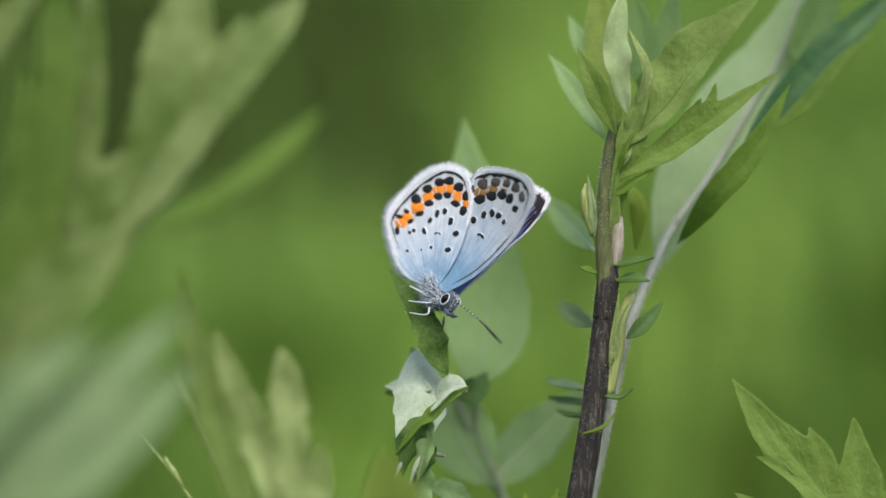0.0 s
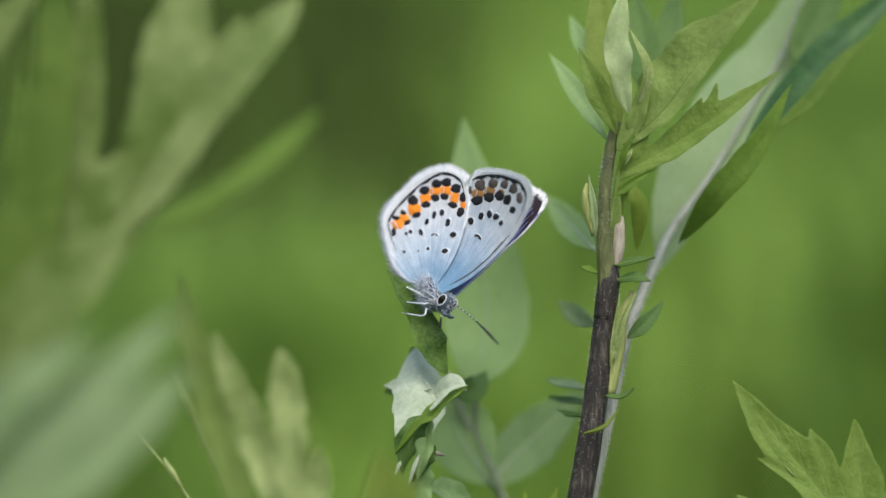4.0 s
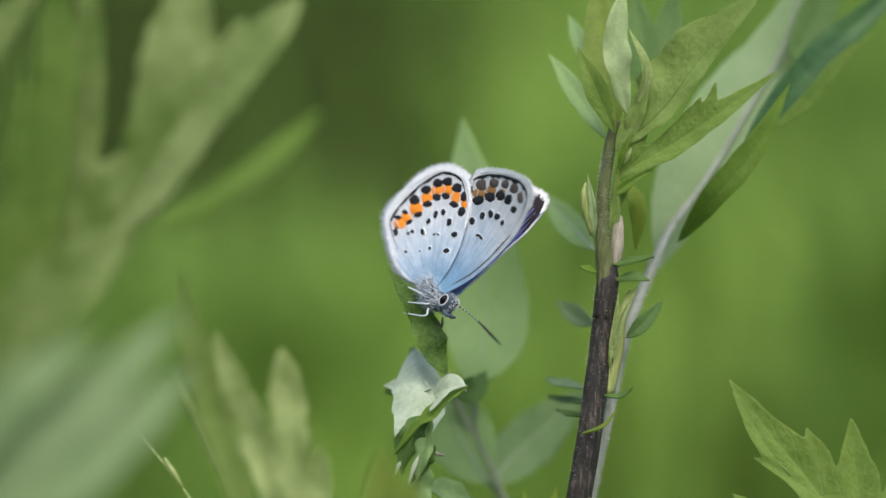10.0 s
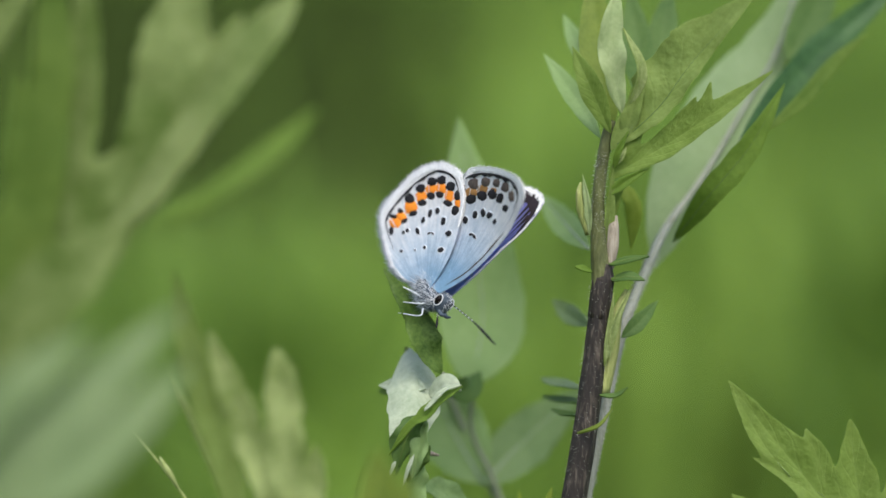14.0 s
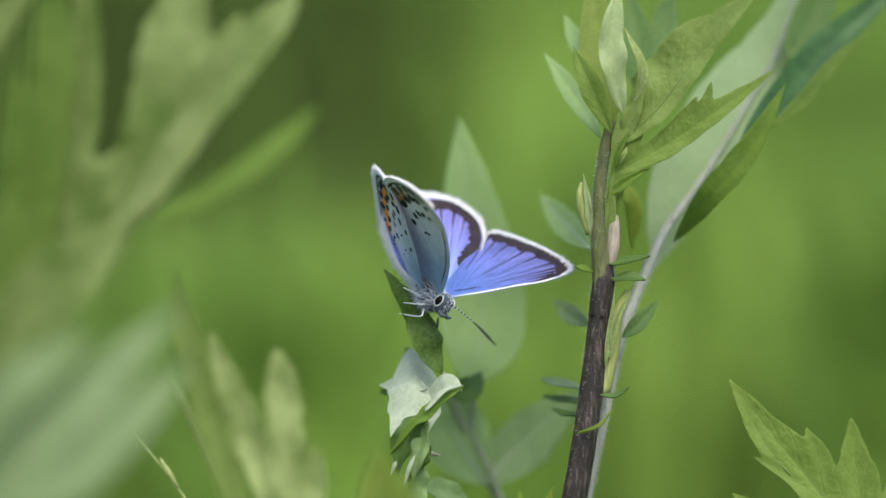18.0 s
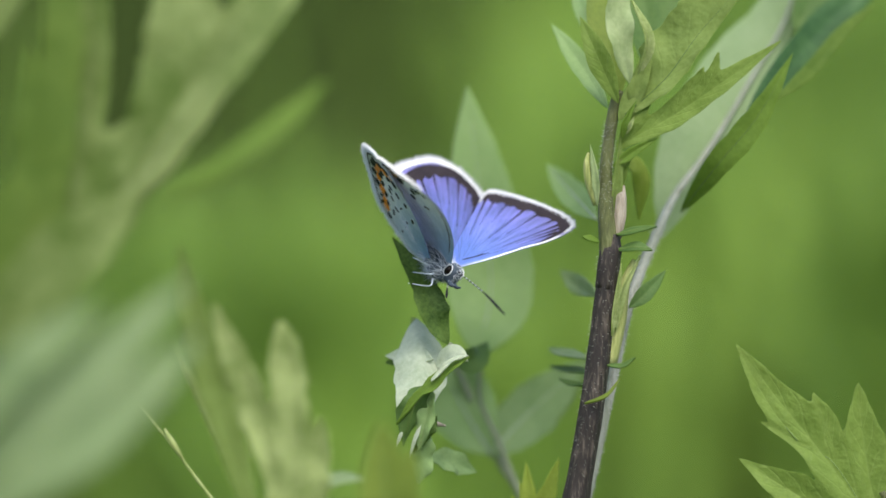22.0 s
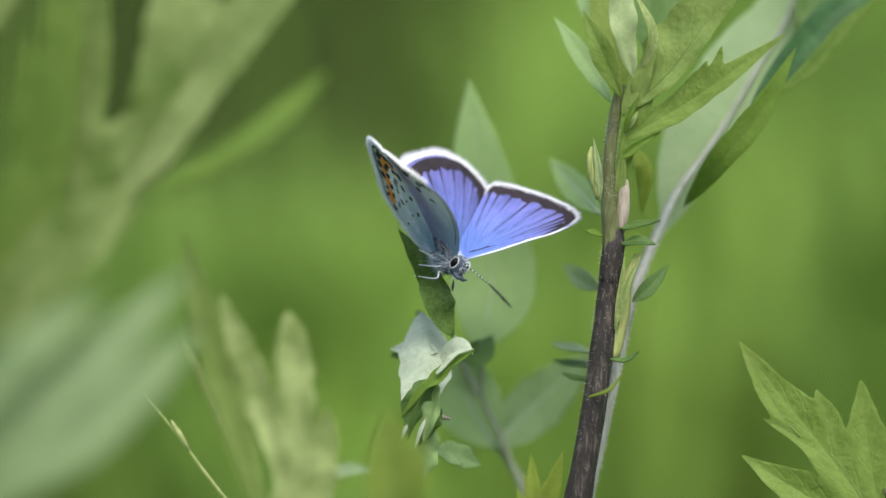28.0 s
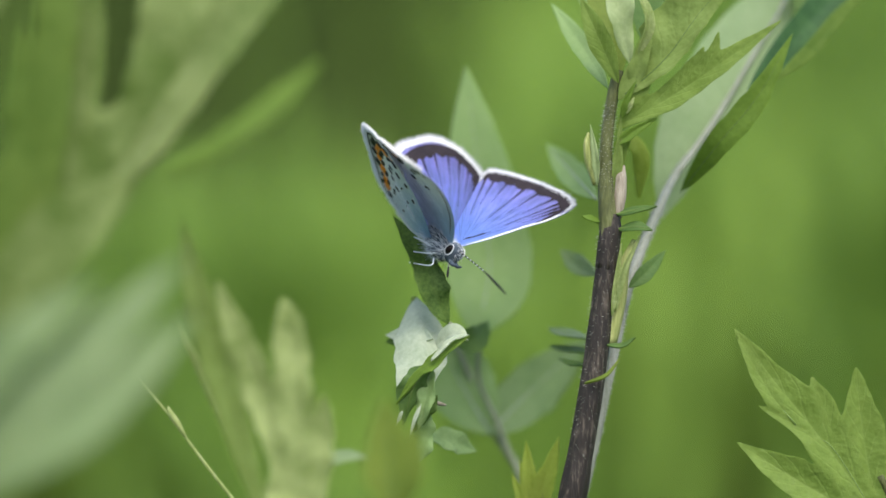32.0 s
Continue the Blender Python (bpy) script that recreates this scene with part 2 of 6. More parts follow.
M.update(
    under=dusted_material("wing_underside_scales", (0.2, 0.36, 0.52), (0.56, 0.65, 0.74), (0.78, 0.78, 0.79), 0.002, 0.0098, 0.2, thin_light=0.25),
    upper=dusted_material("blue_wing_scales", (0.21, 0.33, 0.84), (0.25, 0.28, 0.78), (0.3, 0.26, 0.66), 0.002, 0.013, 0.85, 0.85, 0.45, thin_light=0.28),
    border=plain_material("brown_wing_border", (0.013, 0.01, 0.012), (0.045, 0.034, 0.039), 900, 0.6, 0.00003),
    under_vein=plain_material("underside_vein", (0.55, 0.6, 0.66), (0.66, 0.68, 0.72), 900, 0.7, 0),
    black=plain_material("black_scales", (0.006, 0.006, 0.008), (0.022, 0.02, 0.022), 2000, 0.7, 0),
    grey=plain_material("brown_grey_scales", (0.05, 0.04, 0.035), (0.13, 0.1, 0.085), 2000, 0.7, 0),
    orange=plain_material("orange_scales", (0.72, 0.2, 0.015), (0.9, 0.3, 0.03), 1800, 0.7, 0),
    tan=plain_material("dull_orange_scales", (0.25, 0.12, 0.04), (0.42, 0.22, 0.07), 1800, 0.7, 0),
    white=plain_material("white_fringe", (0.66, 0.68, 0.7), (0.84, 0.85, 0.86), 3000, 0.85, 0),
    halo=plain_material("whitish_scales", (0.58, 0.63, 0.69), (0.68, 0.71, 0.75), 2000, 0.7, 0),
    fur=plain_material("grey_white_hair", (0.4, 0.45, 0.51), (0.84, 0.86, 0.89), 900, 0.85, 0, island=True),
    body=plain_material("grey_blue_body", (0.025, 0.035, 0.05), (0.1, 0.13, 0.17), 1200, 0.8, 0.0001),
    eye=plain_material("glossy_dark_eye", (0.004, 0.003, 0.003), (0.012, 0.009, 0.008), 3000, 0.2, 0, gloss=0.12),
)


# ---- mesh helpers ----
def link(name, me, material, parent, label=""):
    if not isinstance(material, (list, tuple)):
        material = [material]
    for m in material:
        me.materials.append(m)
    ob = new(name, me)
    ob.parent = parent
    if label:
        tagged(ob, label)
    return ob


def part(name, verts, faces, material, parent, label="", smooth=True, uv=None, slots=None):
    """One mesh object under a thing or a part; verts in millimetres in the parent's space."""
    me = bpy.data.meshes.new(name)
    me.from_pydata([tuple(c * MM for c in v) for v in verts], [], faces)
    if smooth:
        me.polygons.foreach_set("use_smooth", [True] * len(faces))
    if slots is not None:
        me.polygons.foreach_set("material_index", slots)
    if uv is not None:
        layer = me.uv_layers.new(name="UVMap")
        layer.data.foreach_set("uv", [c for l in me.loops for c in uv[l.vertex_index]])
    me.update()
    return link(name, me, material, parent, label)


def thing(name, base, label, category, group=""):
    """An Empty at a thing's base (millimetres)."""
    ob = new(name)
    ob.location = Vector(base) * MM
    ob.empty_display_size = 0.01
    ob["base"] = [float(c) for c in base]
    return tagged(ob, label, category, group)


def base_of(parent):
    while parent.parent is not None:
        parent = parent.parent
    return Vector(parent["base"])


def spline(points, n):
    """Catmull-Rom through points, n steps a span."""
    p = [Vector(q) for q in points]
    p = [p[0] * 2 - p[1]] + p + [p[-1] * 2 - p[-2]]
    out = []
    for i in range(1, len(p) - 2):
        for k in range(n):
            t = k / n
            a, b, c, d = p[i - 1], p[i], p[i + 1], p[i + 2]
            out.append(0.5 * ((2 * b) + (c - a) * t + (2 * a - 5 * b + 4 * c - d) * t * t + (3 * b - a - 3 * c + d) * t ** 3))
    out.append(p[-2])
    return out


def tube_mesh(path, radii, ring=10, ribs=0.0, flat=1.0, wob=0.0):
    """Verts and faces of a tapered tube along path (Vectors), closed at both ends."""
    verts, faces = [], []
    n = len(path)
    side = Vector((0.31, 0.95, 0.1))
    for i, p in enumerate(path):
        way = (path[min(i + 1, n - 1)] - path[max(i - 1, 0)]).normalized()
        side = (side - way * side.dot(way)).normalized()
        other = way.cross(side)
        s = i / (n - 1) * (len(radii) - 1)
        k = min(int(s), len(radii) - 2)
        r = radii[k] + (radii[k + 1] - radii[k]) * (s - k)
        r *= 1 + wob * noise.noise(p * 0.35)
        for j in range(ring):
            a = math.tau * j / ring
            q = r * (1 + ribs * (1 if j % 2 else -1))
            verts.append(p + side * (math.cos(a) * q) + other * (math.sin(a) * q * flat))
    for i in range(n - 1):
        for j in range(ring):
            k = (j + 1) % ring
            faces.append((i * ring + j, i * ring + k, (i + 1) * ring + k, (i + 1) * ring + j))
    verts.append(path[0])
    verts.append(path[-1])
    for j in range(ring):
        k = (j + 1) % ring
        faces.append((len(verts) - 2, k, j))
        faces.append((len(verts) - 1, (n - 1) * ring + j, (n - 1) * ring + k))
    return verts, faces


def stem(name, parent, points, radii, material, ring=10, ribs=0.0, steps=8, label="", flat=1.0, wob=0.0):
    o = base_of(parent)
    points = [Vector(q) for q in points]
    head, r0 = [], radii[0]
    if points[0].z < 1 and points[1].z > 60:
        # the lower part runs down to the earth in an easy bow
        g, a = points[0], points[1]
        way = (a - points[2]).normalized()
        k = (a - g).length * 0.5
        head = [g * (1 - t) ** 2 + (a + way * k) * (2 * t * (1 - t)) + a * t * t for t in [i / 14 for i in range(14)]]
        points, radii = points[1:], radii[1:]
    path = [q - o for q in head + spline(points, steps)]
    if head:
        n, h = len(path), len(head)
        body = [radii[min(int(x), len(radii) - 2)] * (1 - (x - min(int(x), len(radii) - 2))) + radii[min(int(x), len(radii) - 2) + 1] * (x - min(int(x), len(radii) - 2))
                for x in [i / (n - h - 1) * (len(radii) - 1) for i in range(n - h)]]
        radii = [r0 + (radii[0] - r0) * i / h for i in range(h)] + body
    v, f = tube_mesh(path, radii, ring, ribs, flat, wob)
    return part(name, v, f, material, parent, label)


def outline(t, belly, tip):
    """Half-width of a leaf along its length, 1 at its widest."""
    t = min(max(t, 0.0), 1.0)
    if t < belly:
        return math.sin(t / belly * math.pi / 2) ** 0.75
    return max(1 - ((t - belly) / (1 - belly)) ** tip, 0.0)


def strip(points, width, face, fold=0.25, belly=0.4, tip=1.7, teeth=0.0, tooth_count=5, wave=0.0, curl=0.0, n=18, m=4, thick=0.22, both=(1.0, 1.0), seed=0, rise=0.0, puff=0.05):
    """A leaf blade of two faces and a rim along a curve. Returns verts, faces, uv and the mid line."""
    line = spline(points, max(3, n // (len(points) - 1)))
    n = len(line) - 1
    face = Vector(face).normalized()
    rows, nor = [], []
    for i, p in enumerate(line):
        way = (line[min(i + 1, n)] - line[max(i - 1, 0)]).normalized()
        right = way.cross(face).normalized()
        up = right.cross(way).normalized()
        t = i / n
        w = width * max(outline(t, belly, tip), 0.012)
        row = []
        for j in range(-m, m + 1):
            u = j / m
            s = both[0] if u < 0 else both[1]
            edge = 1.0 + (0.1 * noise.noise(p * 1.3 + Vector((0, 9.0 * (u > 0), seed))) if abs(u) > 0.6 else 0.0)
            if teeth and abs(u) > 0.6:
                ph = (t * tooth_count + 0.23 * (seed % 5) + (0.4 if u < 0 else 0)) % 1.0
                edge -= teeth * ph * (abs(u) - 0.6) / 0.4
            x = u * w * s * edge
            z = fold * abs(x) + wave * w * math.sin(t * 17 + seed + (2.0 if u < 0 else 0)) * u * u - curl * (x * x) / max(width, 1e-6)
            z += puff * width * noise.noise(p * 0.16 + Vector((seed, u, 0))) + rise * abs(u)
            row.append(p + right * x + up * z)
        rows.append(row)
        nor.append(up)
    cols = 2 * m + 1
    verts, uv = [], []
    for s in (0.5, -0.5):
        for i, row in enumerate(rows):
            for j, q in enumerate(row):
                k = thick * s * (0.35 if j in (0, cols - 1) else 1.0)
                verts.append(q + nor[i] * k)
                uv.append((j / (cols - 1), i / n))
    faces = []
    half = (n + 1) * cols
    rims = []
    for i in range(n):
        for j in range(cols - 1):
            a = i * cols + j
            faces.append((a, a + 1, a + cols + 1, a + cols))
            faces.append((half + a, half + a + cols, half + a + cols + 1, half + a + 1))
        for j, flip in ((0, True), (cols - 1, False)):
            a, b = i * cols + j, (i + 1) * cols + j
            rims.append((a, b, half + b, half + a) if flip else (a, half + a, half + b, b))
    for i in (0, n):
        for j in range(cols - 1):
            a = i * cols + j
            rims.append((a, half + a, half + a + 1, a + 1) if i == 0 else (a, a + 1, half + a + 1, half + a))
    # the rim keeps corners of its own, so that it shades apart from the two faces
    for g in rims:
        b = len(verts)
        verts += [verts[k].copy() for k in g]
        uv += [uv[k] for k in g]
        faces.append((b, b + 1, b + 2, b + 3))
    return verts, faces, uv, [q + nr * thick * 0.6 for q, nr in zip(line, nor)]


def leaf(parent, points, width, face, material, rib=None, rib_width=0.13, label="", name="leaf", **shape):
    """A leaf of one lamina, with its midrib as a part of its own."""
    o = base_of(parent)
    pts = [Vector(q) - o for q in points]
    v, f, uv, line = strip(pts, width, face, **shape)
    ob = part(name, v, f, M[material], parent, label, uv=uv)
    if rib:
        n = len(line)
        tv, tf = tube_mesh(line[: int(n * 0.94)], [rib_width, rib_width * 0.7, rib_width * 0.25], 6)
        part("midrib", tv, tf, M[rib], ob)
    return ob


def compound(parent, lobes, face, material, rib=None, rib_width=0.2, label="", name="leaf", under=0.05, **shape):
    """A deeply lobed leaf in one mesh; lobes: (points, half-width, shape of its own). Each lobe with a rib gets a midrib part."""
    o = base_of(parent)
    fc = Vector(face).normalized()
    v, f, uv, lines = [], [], [], []
    for k, (points, width, own) in enumerate(lobes):
        kw = dict(shape)
        kw.update(own)
        lv, lf, luv, line = strip([Vector(q) - o - fc * under * k for q in points], width, face, seed=k * 2 + 1, **kw)
        off = len(v)
        v += lv
        f += [tuple(c + off for c in g) for g in lf]
        uv += luv
        lines.append(line)
    ob = part(name, v, f, M[material], parent, label, uv=uv)
    if rib:
        for line in lines:
            tv, tf = tube_mesh(line[1: int(len(line) * 0.9)], [rib_width, rib_width * 0.7, rib_width * 0.25], 6)
            part("midrib", tv, tf, M[rib], ob)
    return ob


def sheet(parent, lobes, face, material, label="", name="leaf", cell=0.3, thick=0.12, fold=0.15, belly=0.45, tip=1.7, teeth=0.0, tooth_count=4, both=(1.0, 1.0), join=0.35, ripple=0.0, rib=None, rib_width=0.12, seed=0):
    """A lobed leaf as one seamless lamina: the lobes (mid line, half-width, own shape) flow into one another, and each has a crease along its mid line."""
    o = base_of(parent)
    fc = Vector(face).normalized()
    rt = Vector((0, 0, 1)).cross(-fc).normalized()
    up = rt.cross(-fc).normalized()
    if up.z < 0:
        rt, up = -rt, -up
    lines = [[q - o for q in spline(points, 7)] for points, _, _ in lobes]
    flat = [np.array([(q.dot(rt), q.dot(up), q.dot(fc)) for q in line]) for line in lines]
    pad = max(w for _, w, _ in lobes) + 2 * cell
    low, high = np.min([f.min(0) for f in flat], 0)[:2] - pad, np.max([f.max(0) for f in flat], 0)[:2] + pad
    xs, ys = np.arange(low[0], high[0], cell), np.arange(low[1], high[1], cell)
    gx, gy = np.meshgrid(xs, ys)
    ds, zs, us, ts = [], [], [], []
    for k, ((_, width, own), f) in enumerate(zip(lobes, flat)):
        kw = dict(fold=fold, belly=belly, tip=tip, teeth=teeth, tooth_count=tooth_count, both=both, along=1.0)
        kw.update(own)
        best = np.full(gx.shape, 1e9)
        bt, bx, bz = np.zeros(gx.shape), np.zeros(gx.shape), np.zeros(gx.shape)
        n = len(f) - 1
        for i in range(n):
            a, b = f[i], f[i + 1]
            e = b - a
            q = np.clip(((gx - a[0]) * e[0] + (gy - a[1]) * e[1]) / (e[0] ** 2 + e[1] ** 2 + 1e-9), 0, 1)
            dx, dy = gx - a[0] - q * e[0], gy - a[1] - q * e[1]
            dist = np.hypot(dx, dy)
            near = dist < best
            side = np.sign(e[0] * dy - e[1] * dx)
            best = np.where(near, dist, best)
            bt, bx, bz = np.where(near, (i + q) / n, bt), np.where(near, side * dist, bx), np.where(near, a[2] + q * e[2], bz)
        shape = np.where(bt < kw["belly"], np.sin(np.clip(bt / kw["belly"], 0, 1) * np.pi / 2) ** 0.75, 1 - np.clip((bt - kw["belly"]) / (1 - kw["belly"]), 0, 1) ** kw["tip"])
        phase = (bt * kw["tooth_count"] + np.where(bx < 0, 0.4, 0.0) + 0.23 * k) % 1.0
        w = width * shape * np.where(bx > 0, kw["both"][0], kw["both"][1]) * (1 - kw["teeth"] * phase)
        w = w * (1 + 0.05 * np.sin(bt * 19 + k * 1.7 + seed + np.where(bx < 0, 2.1, 0.0)) + 0.03 * np.sin(bt * 43 + k + np.where(bx < 0, 1.1, 0.0)))
        ds.append(best - w)
        zs.append(bz + kw["fold"] * np.abs(bx) + ripple * np.sin(bt * 21 + np.where(bx < 0, 1.5, 0.0) + k) * np.abs(bx))
        us.append(0.5 + 0.5 * np.clip(bx / np.maximum(w, 0.3), -1, 1))
        ts.append(bt * kw["along"])
    ds, zs = np.array(ds), np.array(zs)
    least = ds.min(0)
    soft = np.exp(-(ds - least) / join)
    field = least - join * np.log(soft.sum(0)) * 0.6
    wide = np.exp(-(ds - least) / 0.7)
    hgt = (zs * wide).sum(0) / wide.sum(0)
    pick = ds.argmin(0)[None]
    uu, vv = np.take_along_axis(np.array(us), pick, 0)[0], np.take_along_axis(np.array(ts), pick, 0)[0]
    spot, grid, polys, rim = [], {}, [], []

    def node(j, i):
        if (j, i) not in grid:
            grid[j, i] = len(spot)
            spot.append((gx[j, i], gy[j, i], hgt[j, i], uu[j, i], vv[j, i], 1.0))
        return grid[j, i]

    def cut(a, b):
        key = (min(a, b), max(a, b))
        if key not in grid:
            (ja, ia), (jb, ib) = key
            da, db = field[ja, ia], field[jb, ib]
            s = min(max(da / (da - db), 0.04), 0.96)
            src = (ja, ia) if da < 0 else (jb, ib)
            grid[key] = len(spot)
            mixed = [m[ja, ia] * (1 - s) + m[jb, ib] * s for m in (gx, gy, hgt)]
            spot.append((*mixed, uu[src], vv[src], 0.3))
        return grid[key]

    inside = field < 0
    count = inside[:-1, :-1].astype(int) + inside[1:, :-1] + inside[:-1, 1:] + inside[1:, 1:]
    for j, i in zip(*np.nonzero(count)):
        ring = ((j, i), (j, i + 1), (j + 1, i + 1), (j + 1, i))
        poly, cuts = [], []
        for a, b in zip(ring, ring[1:] + ring[:1]):
            if inside[a]:
                poly.append(node(*a))
            if inside[a] != inside[b]:
                c = cut(a, b)
                cuts.append((c, bool(inside[a])))
                poly.append(c)
        if len(poly) >= 3:
            polys.append(tuple(poly))
            if len(cuts) == 2:
                rim.append((cuts[0][0], cuts[1][0]) if cuts[0][1] else (cuts[1][0], cuts[0][0]))
    turned = rt.cross(up).dot(fc) > 0
    verts, faces, uv = [], [], []
    for s in (0.5, -0.5):
        for x, y, z, u, v, t in spot:
            verts.append(rt * x + up * y + fc * (z + thick * s * t))
            uv.append((u, v))
    m = len(spot)
    for poly in polys:
        faces.append(poly if turned else poly[::-1])
        faces.append(tuple(c + m for c in (poly[::-1] if turned else poly)))
    for a, b in rim:
        g = (a, m + a, m + b, b)
        k = len(verts)
        verts += [verts[c].copy() for c in g]
        uv += [uv[c] for c in g]
        faces.append((k, k + 1, k + 2, k + 3))
    ob = part(name, verts, faces, M[material], parent, label, uv=uv)
    if rib:
        for (_, width, _), line in zip(lobes, lines):
            n = len(line)
            tv, tf = tube_mesh([q + fc * thick * 0.4 for q in line[1: int(n * 0.9)]], [rib_width, rib_width * 0.7, rib_width * 0.2], 6)
            part("midrib", tv, tf, M[rib], ob)
    return ob


def hairs(spots, length, width, spread, seed):
    """Tapered flat hairs: spots are (place, way); each hair is a thin wedge of four faces."""
    rnd = random.Random(seed)
    verts, faces = [], []
    for p, way in spots:
        d = Vector(way) + Vector((rnd.gauss(0, spread), rnd.gauss(0, spread), rnd.gauss(0, spread)))
        d.normalize()
        L = length * rnd.uniform(0.55, 1.15)
        s = d.orthogonal().normalized()
        s = (Matrix.Rotation(rnd.uniform(0, 6.28), 3, d) @ s) * width
        c = d.cross(s)
        b = len(verts)
        sag = Vector((0, 0, -0.12 * L))
        verts += [p + s, p - s * 0.5 + c * 0.8, p - s * 0.5 - c * 0.8, p + d * L + sag]
        faces += [(b, b + 1, b + 3), (b + 1, b + 2, b + 3), (b + 2, b, b + 3)]
    return verts, faces


def ellipsoid(center, axes, radii, rings=12, segs=16, rough=0.0):
    c = Vector(center)
    ax = [Vector(a).normalized() for a in axes]
    verts, faces = [], []
    for i in range(rings + 1):
        ph = math.pi * i / rings
        for j in range(segs):
            th = math.tau * j / segs
            q = Vector((math.cos(ph), math.sin(ph) * math.cos(th), math.sin(ph) * math.sin(th)))
            k = 1 + rough * noise.noise(q * 3.1)
            verts.append(c + sum((ax[a] * (q[a] * radii[a] * k) for a in range(3)), Vector()))
    for i in range(rings):
        for j in range(segs):
            k = (j + 1) % segs
            faces.append((i * segs + j, (i + 1) * segs + j, (i + 1) * segs + k, i * segs + k))
    return verts, faces


# ---- ground and meadow ----
def ground():
    me = bpy.data.meshes.new("ground")
    rows = [-4000, -60, -8, -2, 0, 1, 2, 3, 4, 5, 6, 8, 12, 20, 60, 4000]
    verts = [(x, y, 0.0 if abs(x) < 7 and -3 < y < 9 else 0.06 * noise.noise(Vector((x, y, 0)) * 0.05)) for y in rows for x in rows]
    k = len(rows)
    faces = [(j * k + i, j * k + i + 1, (j + 1) * k + i + 1, (j + 1) * k + i) for j in range(k - 1) for i in range(k - 1)]
    me.from_pydata(verts, [], faces)
    tagged(link("ground", me, M["soil"], None), "dark mossy bare earth under the meadow plants", "ground", kind="structure")


def thin(x, y):
    """How bare the meadow is at a place: an open oval of earth with a fading rim, and four hollows with sparse grass."""
    w = 0.25 * noise.noise(Vector((x * 2.5, y * 1.5, 1)))
    far = y + 0.33
    oval = 1 + w - (x + 0.44) ** 2 / 0.46 - (y - 3.3) ** 2 / 5.8
    lane = 1 + w - (x + 0.024 * far) ** 2 / 0.009 - (y - 1.95) ** 2 / 1.0
    edge = 1 + w - (x - 0.115 * far) ** 2 / 0.008 - (y - 1.75) ** 2 / 0.4
    dip = 1 + 0.5 * w - (x - 0.05 * far) ** 2 / 0.011 - (y - 1.0) ** 2 / 0.3
    hollow = 1 + w - (x - 0.085 * far) ** 2 / 0.03 - (y - 1.3) ** 2 / 0.7
    nook = 1 + 0.5 * w - (x + 0.115 * far) ** 2 / 0.005 - (y - 0.8) ** 2 / 0.2
    bare = max(min(1.25, oval * 3.2), min(0.72, lane), min(0.7, edge), min(0.55, dip * 0.9), min(0.24, hollow * 0.6), min(0.78, nook * 1.1), 0.0)
    return 1 - 0.004 ** bare


def blades(places, height, wide, seed):
    """Leaning two-part grass blades rooted at (x, y) places."""
    rnd = random.Random(seed)
    verts, faces = [], []
    for x, y in places:
        h = height * rnd.uniform(0.5, 1.15) * (0.8 + 0.3 * noise.noise(Vector((x * 2.3, y * 2.3, 5))))
        h *= 0.55 + 0.45 * min(1.0, max(0.0, (abs(y + 0.3) - 0.6) / 0.7))
        a, lean = rnd.uniform(0, 6.28), rnd.uniform(0.1, 0.6) * h
        w = wide * rnd.uniform(0.6, 1.3)
        sx, sy = math.cos(a) * w, math.sin(a) * w
        lx, ly = -math.sin(a) * lean, math.cos(a) * lean
        b = len(verts)
        verts += [(x - sx, y - sy, -0.002), (x + sx, y + sy, -0.002), (x + sx * 0.8 + lx * 0.35, y + sy * 0.8 + ly * 0.35, h * 0.6),
                  (x - sx * 0.8 + lx * 0.35, y - sy * 0.8 + ly * 0.35, h * 0.6), (x + lx, y + ly, h)]
        faces += [(b, b + 1, b + 2, b + 3), (b + 3, b + 2, b + 4)]
    return verts, faces


def meadow():
    rnd = random.Random(11)
    places = []
    while len(places) < 92000:
        # thickest a few steps behind the plants, thinning out all round
        if len(places) < 42000:
            x, y = rnd.gauss(0, 0.6), rnd.gauss(1.5, 1.0)
        else:
            x, y = rnd.gauss(0, 2.0), rnd.gauss(1.8, 2.4)
        if rnd.random() < thin(x, y) or (abs(x) < 0.08 and abs(y + 0.33) < 0.08):
            continue
        places.append((x, y))
    v, f = blades(places, 0.17, 0.006, 12)
    me = bpy.data.meshes.new("grass")
    me.from_pydata(v, [], f)
    tagged(link("grass", me, M["grass"], None), "dense green meadow grass growing on dark mossy earth", "grass", kind="stuff")
    places = [(rnd.gauss(0.1, 0.032), rnd.gauss(2.1, 0.3)) for _ in range(420)] + [(rnd.gauss(-0.03, 0.02), rnd.gauss(1.05, 0.15)) for _ in range(110)]
    v, f = blades(places, 0.17, 0.011, 14)
    me = bpy.data.meshes.new("herb_patch")
    me.from_pydata(v, [], f)
    tagged(link("herb_patch", me, M["herb"], None), "patch of brighter yellow-green herbs in the meadow", "herbs", kind="stuff")


# ---- the plants ----
TOWARD = (0, -0.99, 0.14)


